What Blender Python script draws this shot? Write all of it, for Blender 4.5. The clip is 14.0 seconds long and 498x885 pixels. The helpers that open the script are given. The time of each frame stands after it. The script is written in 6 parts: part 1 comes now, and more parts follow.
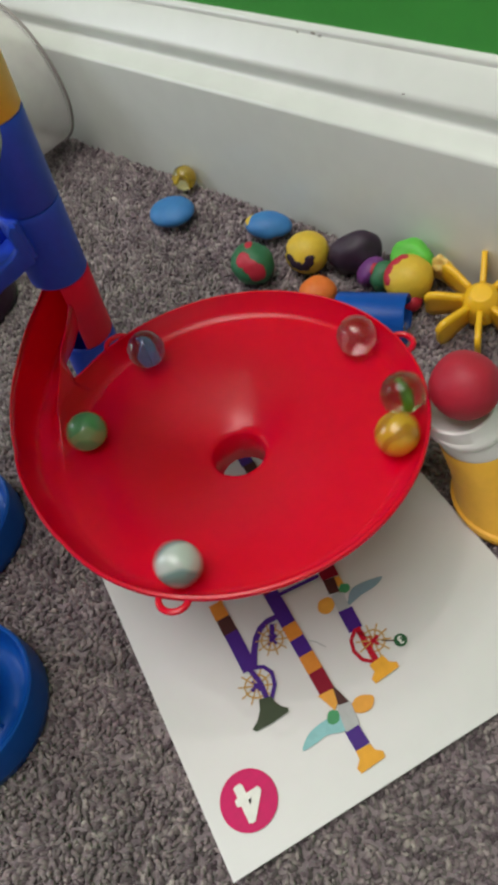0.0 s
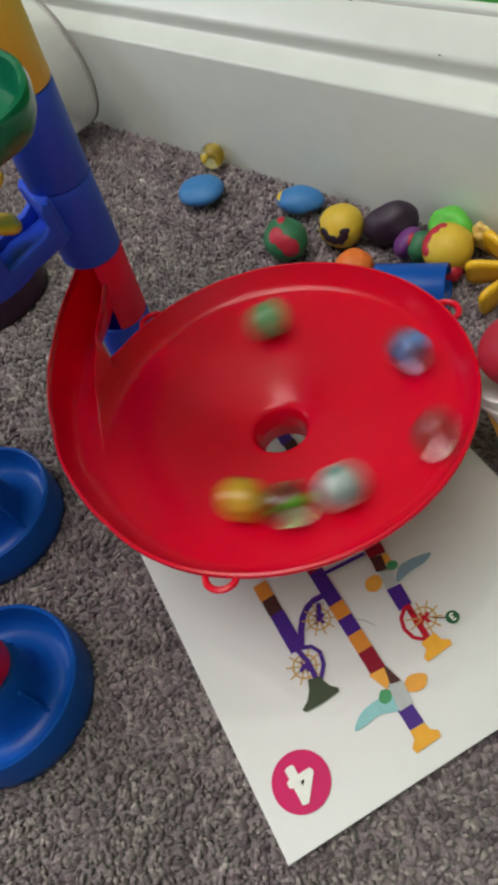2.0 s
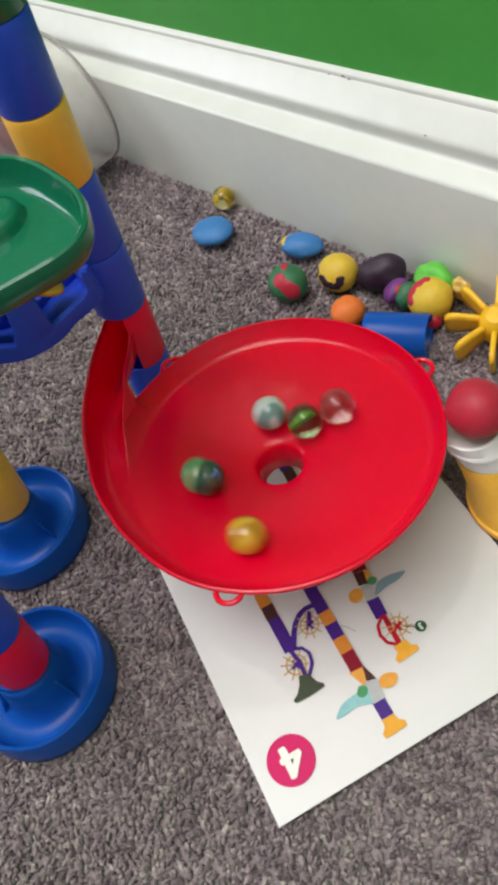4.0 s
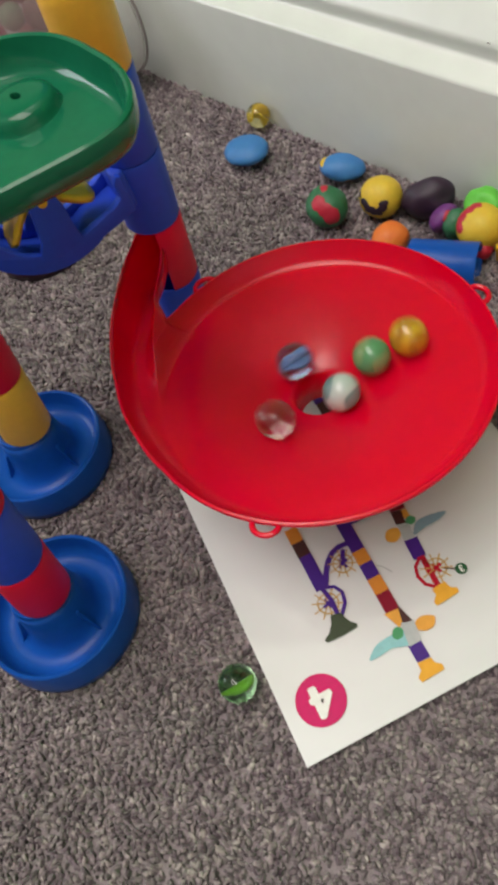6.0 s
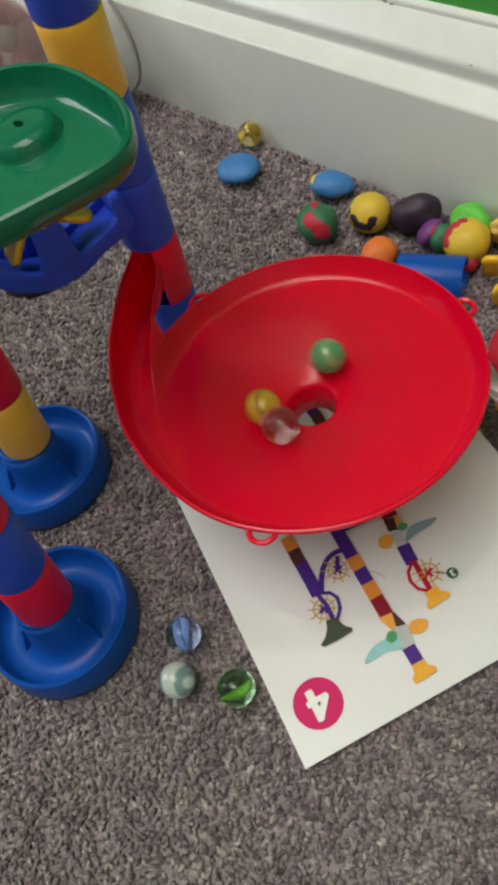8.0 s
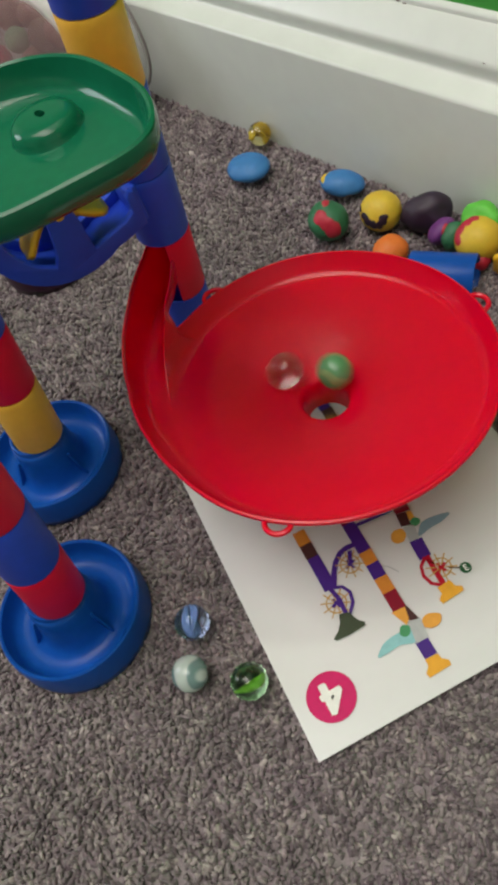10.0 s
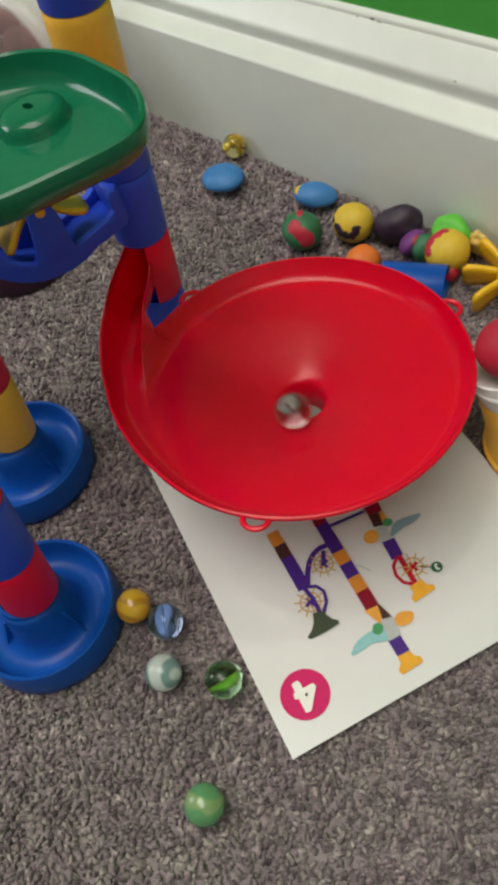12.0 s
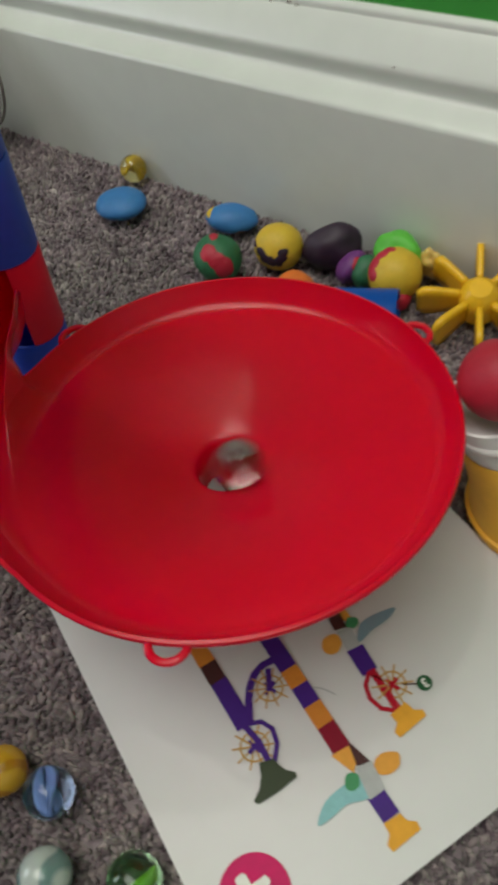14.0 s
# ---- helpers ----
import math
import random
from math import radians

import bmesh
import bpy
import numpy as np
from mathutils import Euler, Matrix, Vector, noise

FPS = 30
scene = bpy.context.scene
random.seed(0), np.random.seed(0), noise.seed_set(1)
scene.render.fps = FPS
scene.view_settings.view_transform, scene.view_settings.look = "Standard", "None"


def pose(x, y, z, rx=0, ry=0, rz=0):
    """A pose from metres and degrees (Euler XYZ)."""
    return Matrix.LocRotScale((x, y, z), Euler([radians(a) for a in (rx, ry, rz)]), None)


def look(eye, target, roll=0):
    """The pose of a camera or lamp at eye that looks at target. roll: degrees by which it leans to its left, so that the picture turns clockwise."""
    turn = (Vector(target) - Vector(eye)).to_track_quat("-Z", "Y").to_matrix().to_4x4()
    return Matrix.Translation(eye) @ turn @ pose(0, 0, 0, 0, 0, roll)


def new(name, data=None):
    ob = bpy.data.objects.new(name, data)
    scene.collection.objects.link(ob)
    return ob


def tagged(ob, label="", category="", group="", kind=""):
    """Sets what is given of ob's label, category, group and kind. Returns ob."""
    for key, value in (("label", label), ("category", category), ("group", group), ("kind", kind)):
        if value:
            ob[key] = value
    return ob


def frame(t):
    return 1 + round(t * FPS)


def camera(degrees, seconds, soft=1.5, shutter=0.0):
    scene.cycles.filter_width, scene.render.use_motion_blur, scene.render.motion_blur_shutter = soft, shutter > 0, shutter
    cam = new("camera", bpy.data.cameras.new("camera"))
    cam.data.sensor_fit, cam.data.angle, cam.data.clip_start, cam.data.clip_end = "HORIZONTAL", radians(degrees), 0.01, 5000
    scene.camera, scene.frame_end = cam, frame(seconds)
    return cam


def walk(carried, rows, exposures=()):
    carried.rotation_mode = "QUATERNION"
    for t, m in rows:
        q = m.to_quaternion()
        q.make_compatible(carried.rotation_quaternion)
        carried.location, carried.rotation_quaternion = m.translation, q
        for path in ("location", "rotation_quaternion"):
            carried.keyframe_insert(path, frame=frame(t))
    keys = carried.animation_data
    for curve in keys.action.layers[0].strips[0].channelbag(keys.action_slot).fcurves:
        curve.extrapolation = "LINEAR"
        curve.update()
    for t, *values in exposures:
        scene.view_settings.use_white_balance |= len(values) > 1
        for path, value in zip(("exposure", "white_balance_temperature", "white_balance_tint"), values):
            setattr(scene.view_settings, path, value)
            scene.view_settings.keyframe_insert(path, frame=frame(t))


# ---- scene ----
import itertools

# ---------------------------------------------------------------- camera
cam = camera(36.33, 14.0, soft=3.9, shutter=0.75)
PATH = [
    (0.0, 0.0794, 0.0238, 0.2833, 37.24, 13.81, 42.81),
    (0.5, 0.0702, 0.019, 0.2739, 36.67, 13.19, 43.06),
    (1.0, 0.0684, 0.017, 0.2726, 36.2, 14.69, 43.05),
    (1.5, 0.0737, 0.0207, 0.2744, 36.42, 15.64, 42.47),
    (2.0, 0.0735, 0.0185, 0.2764, 36.46, 16.25, 42.91),
    (2.2, 0.0726, 0.0198, 0.2731, 36.47, 16.52, 43.04),
    (4.3, 0.0947, 0.0145, 0.3331, 35.58, 15.41, 44.47),
    (4.5, 0.0899, 0.0091, 0.3321, 35.68, 15.58, 45.68),
    (5.0, 0.0842, 0.0072, 0.3241, 34.6, 15.58, 46.93),
    (5.5, 0.0762, 0.006, 0.3136, 33.43, 15.24, 46.76),
    (6.0, 0.078, 0.0064, 0.3125, 32.44, 14.85, 45.91),
    (6.5, 0.0808, 0.0106, 0.3095, 31.86, 14.79, 44.76),
    (7.0, 0.0807, 0.0065, 0.3156, 32.03, 14.74, 44.72),
    (7.5, 0.0816, 0.0049, 0.3167, 32.69, 14.88, 45.01),
    (8.0, 0.0826, 0.0034, 0.3204, 33.07, 14.8, 45.05),
    (8.5, 0.082, 0.0029, 0.3198, 33.28, 14.86, 45.28),
    (9.0, 0.0804, -0.0014, 0.3222, 33.5, 14.71, 45.56),
    (11.5, 0.0839, -0.0079, 0.3138, 33.91, 13.83, 44.62),
    (12.0, 0.0829, -0.0163, 0.3184, 34.87, 11.8, 44.21),
    (12.5, 0.082, -0.023, 0.3238, 35.74, 10.36, 44.49),
    (13.0, 0.081, -0.0202, 0.3162, 36.31, 10.75, 43.77),
    (13.2, 0.0632, -0.018, 0.3002, 36.48, 10.34, 42.53),
    (13.3, 0.0634, -0.0087, 0.2916, 38.54, 10.91, 41.93),
    (13.4, 0.0544, -0.001, 0.2906, 39.6, 8.23, 41.05),
    (13.5, 0.0514, 0.0045, 0.276, 40.81, 7.59, 40.0),
    (14.0, 0.0375, 0.0188, 0.2466, 38.6, 9.18, 38.54),
]
walk(cam, [(t, pose(x, y, z, rx, ry, rz)) for t, x, y, z, rx, ry, rz in PATH],
     exposures=[(0.0, 0.27, 6450, 17), (2.2, 0.26, 6420, 17), (4.4, 0.69, 6400, 21), (5.0, 0.63, 6420, 21), (5.5, 0.60, 6720, 21), (6.4, 0.37, 6650, 18), (9.0, 0.31, 6650, 16),
                (11.5, 0.34, 6680, 16), (12.5, 0.31, 6850, 15), (13.2, 0.22, 6750, 16), (14.0, -0.04, 6550, 14)])

# ---------------------------------------------------------------- light
world = bpy.data.worlds.new("room_air")
scene.world = world
world.use_nodes = True
world.node_tree.nodes["Background"].inputs[0].default_value = (0.75, 0.85, 1.0, 1)
world.node_tree.nodes["Background"].inputs[1].default_value = 0.25


def area_lamp(name, size, size_y, watts, colour, m):
    data = bpy.data.lights.new(name, "AREA")
    data.shape, data.size, data.size_y, data.energy, data.color = "RECTANGLE", size, size_y, watts, colour
    ob = new(name, data)
    ob.matrix_world = m
    return ob


# added broad fill for ceiling bounce, two fitting bulbs, added daylight fill at the west
area_lamp("ceiling_bounce_fill", 1.9, 1.1, 31, (1.0, 0.96, 0.90), look((0.0, -0.36, 2.36), (0.0, -0.36, 0)))
area_lamp("bulb_light", 0.05, 0.05, 2.4, (1.0, 0.95, 0.86), look((-0.95, 0.05, 2.30), (-0.2, 0.0, 0)))
area_lamp("bulb_light", 0.05, 0.05, 2.4, (1.0, 0.95, 0.86), look((-0.45, 0.12, 2.30), (-0.2, 0.0, 0)))
# cool fill with no known source, added to lift the left side
area_lamp("west_fill_light", 1.2, 1.1, 19, (0.86, 0.95, 1.0), look((-2.38, -1.4, 1.37), (0, -0.9, 0.6)))


# ---------------------------------------------------------------- materials
def ramp(nt, fac, stops):
    n = nt.nodes.new("ShaderNodeValToRGB")
    while len(n.color_ramp.elements) < len(stops):
        n.color_ramp.elements.new(0.5)
    for e, (p, c) in zip(n.color_ramp.elements, stops):
        e.position, e.color = p, (*c, 1)
    nt.links.new(fac, n.inputs[0])
    return n.outputs[0]


def noise_tex(nt, scale, detail=3.0, rough=0.55):
    co = nt.nodes.new("ShaderNodeTexCoord")
    n = nt.nodes.new("ShaderNodeTexNoise")
    n.inputs["Scale"].default_value, n.inputs["Detail"].default_value, n.inputs["Roughness"].default_value = scale, detail, rough
    nt.links.new(co.outputs["Object"], n.inputs["Vector"])
    return n.outputs["Fac"]


def bump(nt, bs, fac, strength, dist=0.001):
    b = nt.nodes.new("ShaderNodeBump")
    b.inputs["Strength"].default_value, b.inputs["Distance"].default_value = strength, dist
    nt.links.new(fac, b.inputs["Height"])
    nt.links.new(b.outputs[0], bs.inputs["Normal"])


def shade(c, k):
    return tuple(min(1.0, v * k) for v in c)


def surface(name, colour, rough=0.4, grain=60.0, vary=0.12, relief=0.05, relief_scale=400.0, metal=0.0, ior=1.5, trans=0.0, sub=0.0):
    """A surface with two scales of colour change, uneven gloss and a fine relief."""
    m = bpy.data.materials.new(name)
    m.use_nodes = True
    nt = m.node_tree
    bs = nt.nodes["Principled BSDF"]
    big, fine = noise_tex(nt, grain), noise_tex(nt, grain * 9, 2)
    mix = nt.nodes.new("ShaderNodeMath")
    mix.operation = "MULTIPLY_ADD"
    mix.inputs[1].default_value = 0.4
    nt.links.new(fine, mix.inputs[0])
    scaled = nt.nodes.new("ShaderNodeMath")
    scaled.operation = "MULTIPLY"
    scaled.inputs[1].default_value = 0.6
    nt.links.new(big, scaled.inputs[0])
    nt.links.new(scaled.outputs[0], mix.inputs[2])
    nt.links.new(ramp(nt, mix.outputs[0], [(0.3, shade(colour, 1 - vary)), (0.7, shade(colour, 1 + vary))]), bs.inputs["Base Color"])
    rr = nt.nodes.new("ShaderNodeMapRange")
    rr.inputs["To Min"].default_value, rr.inputs["To Max"].default_value = max(0.02, rough - 0.07), rough + 0.09
    nt.links.new(big, rr.inputs["Value"])
    nt.links.new(rr.outputs[0], bs.inputs["Roughness"])
    bs.inputs["Metallic"].default_value, bs.inputs["IOR"].default_value = metal, ior
    bs.inputs["Transmission Weight"].default_value = trans
    if sub:
        bs.inputs["Subsurface Weight"].default_value, bs.inputs["Subsurface Scale"].default_value = sub, 0.004
    if relief:
        bump(nt, bs, noise_tex(nt, relief_scale, 3), relief, 0.0006)
    return m


RED = surface("red_plastic", (0.70, 0.001, 0.024), 0.20, 25, 0.05, 0.006, 120, ior=1.36, sub=0.9)
TUBE_RED = surface("satin_red_plastic", (0.88, 0.002, 0.036), 0.46, 25, 0.06, 0.04, 300, ior=1.34, sub=0.4)
BLUE = surface("blue_plastic", (0.022, 0.078, 0.64), 0.44, 30, 0.10, 0.05, 300, ior=1.34)
BASE_BLUE = surface("bright_blue_plastic", (0.003, 0.070, 0.35), 0.30, 30, 0.12, 0.03, 200, ior=1.30)
GREEN = surface("green_plastic", (0.003, 0.128, 0.064), 0.11, 30, 0.10, 0.006, 120, ior=1.38)
YELLOW = surface("yellow_plastic", (0.95, 0.50, 0.045), 0.48, 30, 0.08, 0.05, 300)
PADDLE = surface("paddle_yellow_plastic", (0.80, 0.46, 0.015), 0.34, 40, 0.10, 0.05, 300)
PURPLE = surface("dark_purple_plastic", (0.028, 0.005, 0.022), 0.35, 40, 0.15, 0.05, 300)
WHITE_GLOSS = surface("white_gloss_paint", (0.655, 0.685, 0.64), 0.30, 7, 0.05, 0.14, 60)
GREEN_WALL = surface("green_wall_paint", (0.05, 0.36, 0.055), 0.36, 6, 0.08, 0.30, 300)
PLASTER = surface("pale_wall_paint", (0.72, 0.72, 0.68), 0.7, 3, 0.04, 0.1, 100)
PAPER = surface("coated_paper", (0.635, 0.64, 0.64), 0.36, 14, 0.02, 0.02, 300)
BACKING = surface("carpet_backing", (0.24, 0.20, 0.21), 0.95, 200, 0.35, 0.3, 800)


def clay(name, colour):
    return surface(name, colour, 0.55, 120, 0.12, 0.35, 260, sub=0.08)


def ink(name, colour):
    m = surface(name, colour, 0.5, 300, 0.10, 0.0)
    m.node_tree.nodes["Principled BSDF"].inputs["Specular IOR Level"].default_value = 0.2
    return m


def carpet_fibre():
    m = bpy.data.materials.new("flecked_carpet_pile")
    m.use_nodes = True
    nt = m.node_tree
    bs = nt.nodes["Principled BSDF"]
    # clumps of mauve, brown and grey-beige yarn, then tuft by tuft from near-black to cream
    patch = ramp(nt, noise_tex(nt, 150, 3, 0.7), [(0.30, (0.136, 0.099, 0.115)), (0.45, (0.203, 0.163, 0.174)), (0.56, (0.248, 0.211, 0.211)), (0.72, (0.345, 0.306, 0.296))])
    geo = nt.nodes.new("ShaderNodeNewGeometry")
    strand = ramp(nt, geo.outputs["Random Per Island"], [(0.0, (0.46, 0.43, 0.46)), (0.25, (0.74, 0.73, 0.74)), (0.55, (0.98, 0.98, 0.98)), (0.82, (1.20, 1.21, 1.18)), (1.0, (1.55, 1.57, 1.50))])
    broad = ramp(nt, noise_tex(nt, 28, 2), [(0.35, (0.92, 0.94, 0.91)), (0.65, (1.06, 1.04, 1.06))])
    last = patch
    for layer in (strand, broad):
        mixer = nt.nodes.new("ShaderNodeMix")
        mixer.data_type, mixer.blend_type = "RGBA", "MULTIPLY"
        mixer.inputs["Factor"].default_value = 1.0
        nt.links.new(last, mixer.inputs["A"])
        nt.links.new(layer, mixer.inputs["B"])
        last = mixer.outputs["Result"]
    nt.links.new(last, bs.inputs["Base Color"])
    bs.inputs["Roughness"].default_value = 0.95
    bs.inputs["Specular IOR Level"].default_value = 0.15
    bs.inputs["Sheen Weight"].default_value = 0.25
    return m


def glass(name, colour, rough=0.03):
    m = bpy.data.materials.new(name)
    m.use_nodes = True
    bs = m.node_tree.nodes["Principled BSDF"]
    bs.inputs["Base Color"].default_value = (*colour, 1)
    bs.inputs["Transmission Weight"].default_value = 1.0
    bs.inputs["Roughness"].default_value, bs.inputs["IOR"].default_value = rough, 1.5
    bump(m.node_tree, bs, noise_tex(m.node_tree, 300, 2), 0.03, 0.0005)
    return m


def swirl(name, a, b, rough=0.22, scale=70.0):
    """Opaque marble glass with veins of a second colour."""
    m = bpy.data.materials.new(name)
    m.use_nodes = True
    nt = m.node_tree
    bs = nt.nodes["Principled BSDF"]
    co = nt.nodes.new("ShaderNodeTexCoord")
    w = nt.nodes.new("ShaderNodeTexWave")
    w.inputs["Scale"].default_value, w.inputs["Distortion"].default_value, w.inputs["Detail"].default_value = scale, 9.0, 2.0
    nt.links.new(co.outputs["Object"], w.inputs["Vector"])
    bs.inputs["Transmission Weight"].default_value = 0.30
    nt.links.new(ramp(nt, w.outputs["Fac"], [(0.30, a), (0.62, shade(a, 0.93)), (0.86, b)]), bs.inputs["Base Color"])
    bs.inputs["Roughness"].default_value = rough
    bs.inputs["Coat Weight"].default_value = 0.4
    return m


# ---------------------------------------------------------------- mesh helpers
def part(name, bm, material, parent=None, label="", smooth=True, m=None):
    me = bpy.data.meshes.new(name)
    bmesh.ops.recalc_face_normals(bm, faces=bm.faces[:])
    bm.to_mesh(me)
    bm.free()
    for f in me.polygons:
        f.use_smooth = smooth
    me.materials.append(material)
    ob = new(name, me)
    if parent is not None:
        ob.parent = parent
    if m is not None:
        ob.matrix_basis = m
    if label:
        tagged(ob, label)
    if smooth:
        me.set_sharp_from_angle(angle=radians(38))
    return ob


def thing(name, m, label, category, group="", kind=""):
    ob = new(name)
    ob.matrix_basis = m
    ob.empty_display_size = 0.02
    return tagged(ob, label, category, group, kind)


def lathe(profile, seg=64, a0=0.0, a1=360.0):
    """Turn a profile of (radius, height) about z."""
    bm = bmesh.new()
    full = abs(a1 - a0) >= 359.9
    n = seg if full else seg + 1
    rings = []
    for i in range(n):
        a = radians(a0 + (a1 - a0) * i / seg)
        rings.append([bm.verts.new((r * math.cos(a), r * math.sin(a), z)) for r, z in profile])
    for i in range(seg):
        p, q = rings[i], rings[(i + 1) % n]
        for j in range(len(profile) - 1):
            bm.faces.new((p[j], q[j], q[j + 1], p[j + 1]))
    bmesh.ops.remove_doubles(bm, verts=bm.verts[:], dist=1e-6)
    return bm


def slab(lx, ly, lz, bevel=0.0, segments=2, at=(0, 0, 0)):
    """A box with rounded edges whose base centre is at."""
    bm = bmesh.new()
    bmesh.ops.create_cube(bm, size=1.0)
    bmesh.ops.scale(bm, vec=(lx, ly, lz), verts=bm.verts[:])
    bmesh.ops.translate(bm, vec=(at[0], at[1], at[2] + lz / 2), verts=bm.verts[:])
    if bevel:
        bmesh.ops.bevel(bm, geom=bm.edges[:], offset=bevel, segments=segments, affect="EDGES", profile=0.5)
    return bm


def sweep(points, radius, seg=10, closed=False, flat=1.0):
    """A round bar along points; flat squeezes its cross-section."""
    bm = bmesh.new()
    pts = [Vector(p) for p in points]
    n = len(pts)
    rings = []
    for i, p in enumerate(pts):
        t = (pts[(i + 1) % n] - pts[i - 1]) if closed else (pts[min(i + 1, n - 1)] - pts[max(i - 1, 0)])
        t.normalize()
        side = t.cross(Vector((0, 0, 1)))
        side = side.normalized() if side.length > 1e-4 else Vector((1, 0, 0))
        up = side.cross(t)
        r = radius[i] if isinstance(radius, (list, tuple)) else radius
        rings.append([bm.verts.new(p + side * r * math.cos(a) + up * r * flat * math.sin(a))
                      for a in (2 * math.pi * k / seg for k in range(seg))])
    for i in range(n if closed else n - 1):
        p, q = rings[i], rings[(i + 1) % n]
        for j in range(seg):
            bm.faces.new((p[j], p[(j + 1) % seg], q[(j + 1) % seg], q[j]))
    if not closed:
        bm.faces.new(rings[0][::-1])
        bm.faces.new(rings[-1])
    return bm


def prism(outline, z0, z1, bevel=0.0):
    """A flat outline of (x, y) drawn out from z0 to z1."""
    bm = bmesh.new()
    base = [bm.verts.new((x, y, z0)) for x, y in outline]
    f = bm.faces.new(base)
    ex = bmesh.ops.extrude_face_region(bm, geom=[f])
    bmesh.ops.translate(bm, vec=(0, 0, z1 - z0), verts=[v for v in ex["geom"] if isinstance(v, bmesh.types.BMVert)])
    if bevel:
        edges = [e for e in bm.edges if abs(e.verts[0].co.z - e.verts[1].co.z) < 1e-9]
        bmesh.ops.bevel(bm, geom=edges, offset=bevel, segments=2, affect="EDGES", profile=0.5)
    return bm


def lump(rx, ry, rz, rough=0.06, detail=3, seed=0, freq=1.3, squeeze=0.0):
    """A hand-rolled lump of clay: an ellipsoid with dents; squeeze flattens its underside."""
    bm = bmesh.new()
    bmesh.ops.create_icosphere(bm, subdivisions=detail, radius=1.0)
    for v in bm.verts:
        d = v.co.normalized()
        k = 1 + rough * noise.noise(d * freq + Vector((seed * 3.1, seed * 1.7, seed)))
        z = d.z * k
        if squeeze and z < -1 + squeeze:
            z = -1 + squeeze
        v.co = Vector((d.x * k * rx, d.y * k * ry, z * rz))
    return bm


# ---------------------------------------------------------------- structure
WALL_Y = 0.2815          # lower face of the skirting
SOFT = surface("matt_ceiling_paint", (0.82, 0.82, 0.79), 0.8, 3, 0.03, 0.05, 80)

floor = part("floor", slab(4.4, 4.4, 0.05, at=(-0.2, -1.875, -0.0546)), BACKING, smooth=False)
tagged(floor, "grey flecked carpet floor backing", "floor", kind="structure")

wall_north = part("wall_north", slab(4.4, 0.12, 2.45, at=(-0.2, WALL_Y + 0.0882, -0.05)), GREEN_WALL, smooth=False)
tagged(wall_north, "wall painted bright green above white skirting", "wall", kind="structure")
for nm, lx, ly, x, y in (("wall_east", 0.12, 4.4, 2.06, -1.875), ("wall_south", 4.4, 0.12, -0.2, -4.135)):
    tagged(part(nm, slab(lx, ly, 2.45, at=(x, y, -0.05)), PLASTER, smooth=False), "plain pale painted room wall", "wall", kind="structure")
# unseen west wall in four pieces round an opening made for the added fill
west = thing("wall_west", pose(-2.46, 0, 0), "plain pale painted wall, unseen, with an added opening", "wall", kind="structure")
for ly, lz, y, z in ((2.0, 2.45, -3.075, -0.05), (1.1, 2.45, -0.275 + 0.085, -0.05), (1.335, 0.85, -1.4075, -0.05), (1.335, 0.45, -1.4075, 1.95)):
    part("wall_piece", slab(0.12, ly, lz, at=(0, y, z)), PLASTER, west, smooth=False)
tagged(part("ceiling", slab(4.5, 4.5, 0.1, at=(-0.2, -1.875, 2.4)), SOFT, smooth=False), "plain white ceiling", "ceiling", kind="structure")


def skirting():
    """The moulded board along the wall: flat face, quirk, hollow and rounded top."""
    prof = [(0.0, -0.009), (0.0, 0.0708), (0.0003, 0.0720), (0.0012, 0.0729), (0.0030, 0.0738), (0.0092, 0.0766), (0.0112, 0.0770), (0.0126, 0.0778), (0.0133, 0.0792),
            (0.0131, 0.0815), (0.0125, 0.0836), (0.0122, 0.0852), (0.0125, 0.0868), (0.0136, 0.0884), (0.0174, 0.0924), (0.0217, 0.0971), (0.0243, 0.0996), (0.0250, 0.1001), (0.0252, 0.1010), (0.0253, 0.1020), (0.0258, 0.1028), (0.0277, 0.1041), (0.0286, 0.1042)]
    bm = bmesh.new()
    n = 60
    rings = []
    for i in range(n + 1):
        x = -2.4 + 4.4 * i / n
        rings.append([bm.verts.new((x, WALL_Y + y, z)) for y, z in prof])
    for i in range(n):
        for j in range(len(prof) - 1):
            bm.faces.new((rings[i][j], rings[i + 1][j], rings[i + 1][j + 1], rings[i][j + 1]))
    ob = part("baseboard", bm, WHITE_GLOSS)
    # knocks in the paint
    dark = surface("bare_primer", (0.20, 0.17, 0.15), 0.7, 200, 0.3, 0.1)
    for x, y, z, s in ((-0.1356, 0.0128, 0.0874, 0.0006), (-0.194, 0.0250, 0.1001, 0.0008), (-0.1985, 0.0252, 0.1009, 0.0010), (-0.078, 0.0174, 0.0923, 0.0005), (-0.209, 0.0250, 0.1002, 0.0006)):
        part("paint_chip", lump(s * 1.8, s * 0.5, s * 0.6, 0.5, 2, s * 9000), dark, ob, m=pose(x, WALL_Y + y, z, 35, 0, 0))
    return tagged(ob, "white gloss-painted moulded skirting board, chipped edge", "skirting board", kind="structure")


skirting()


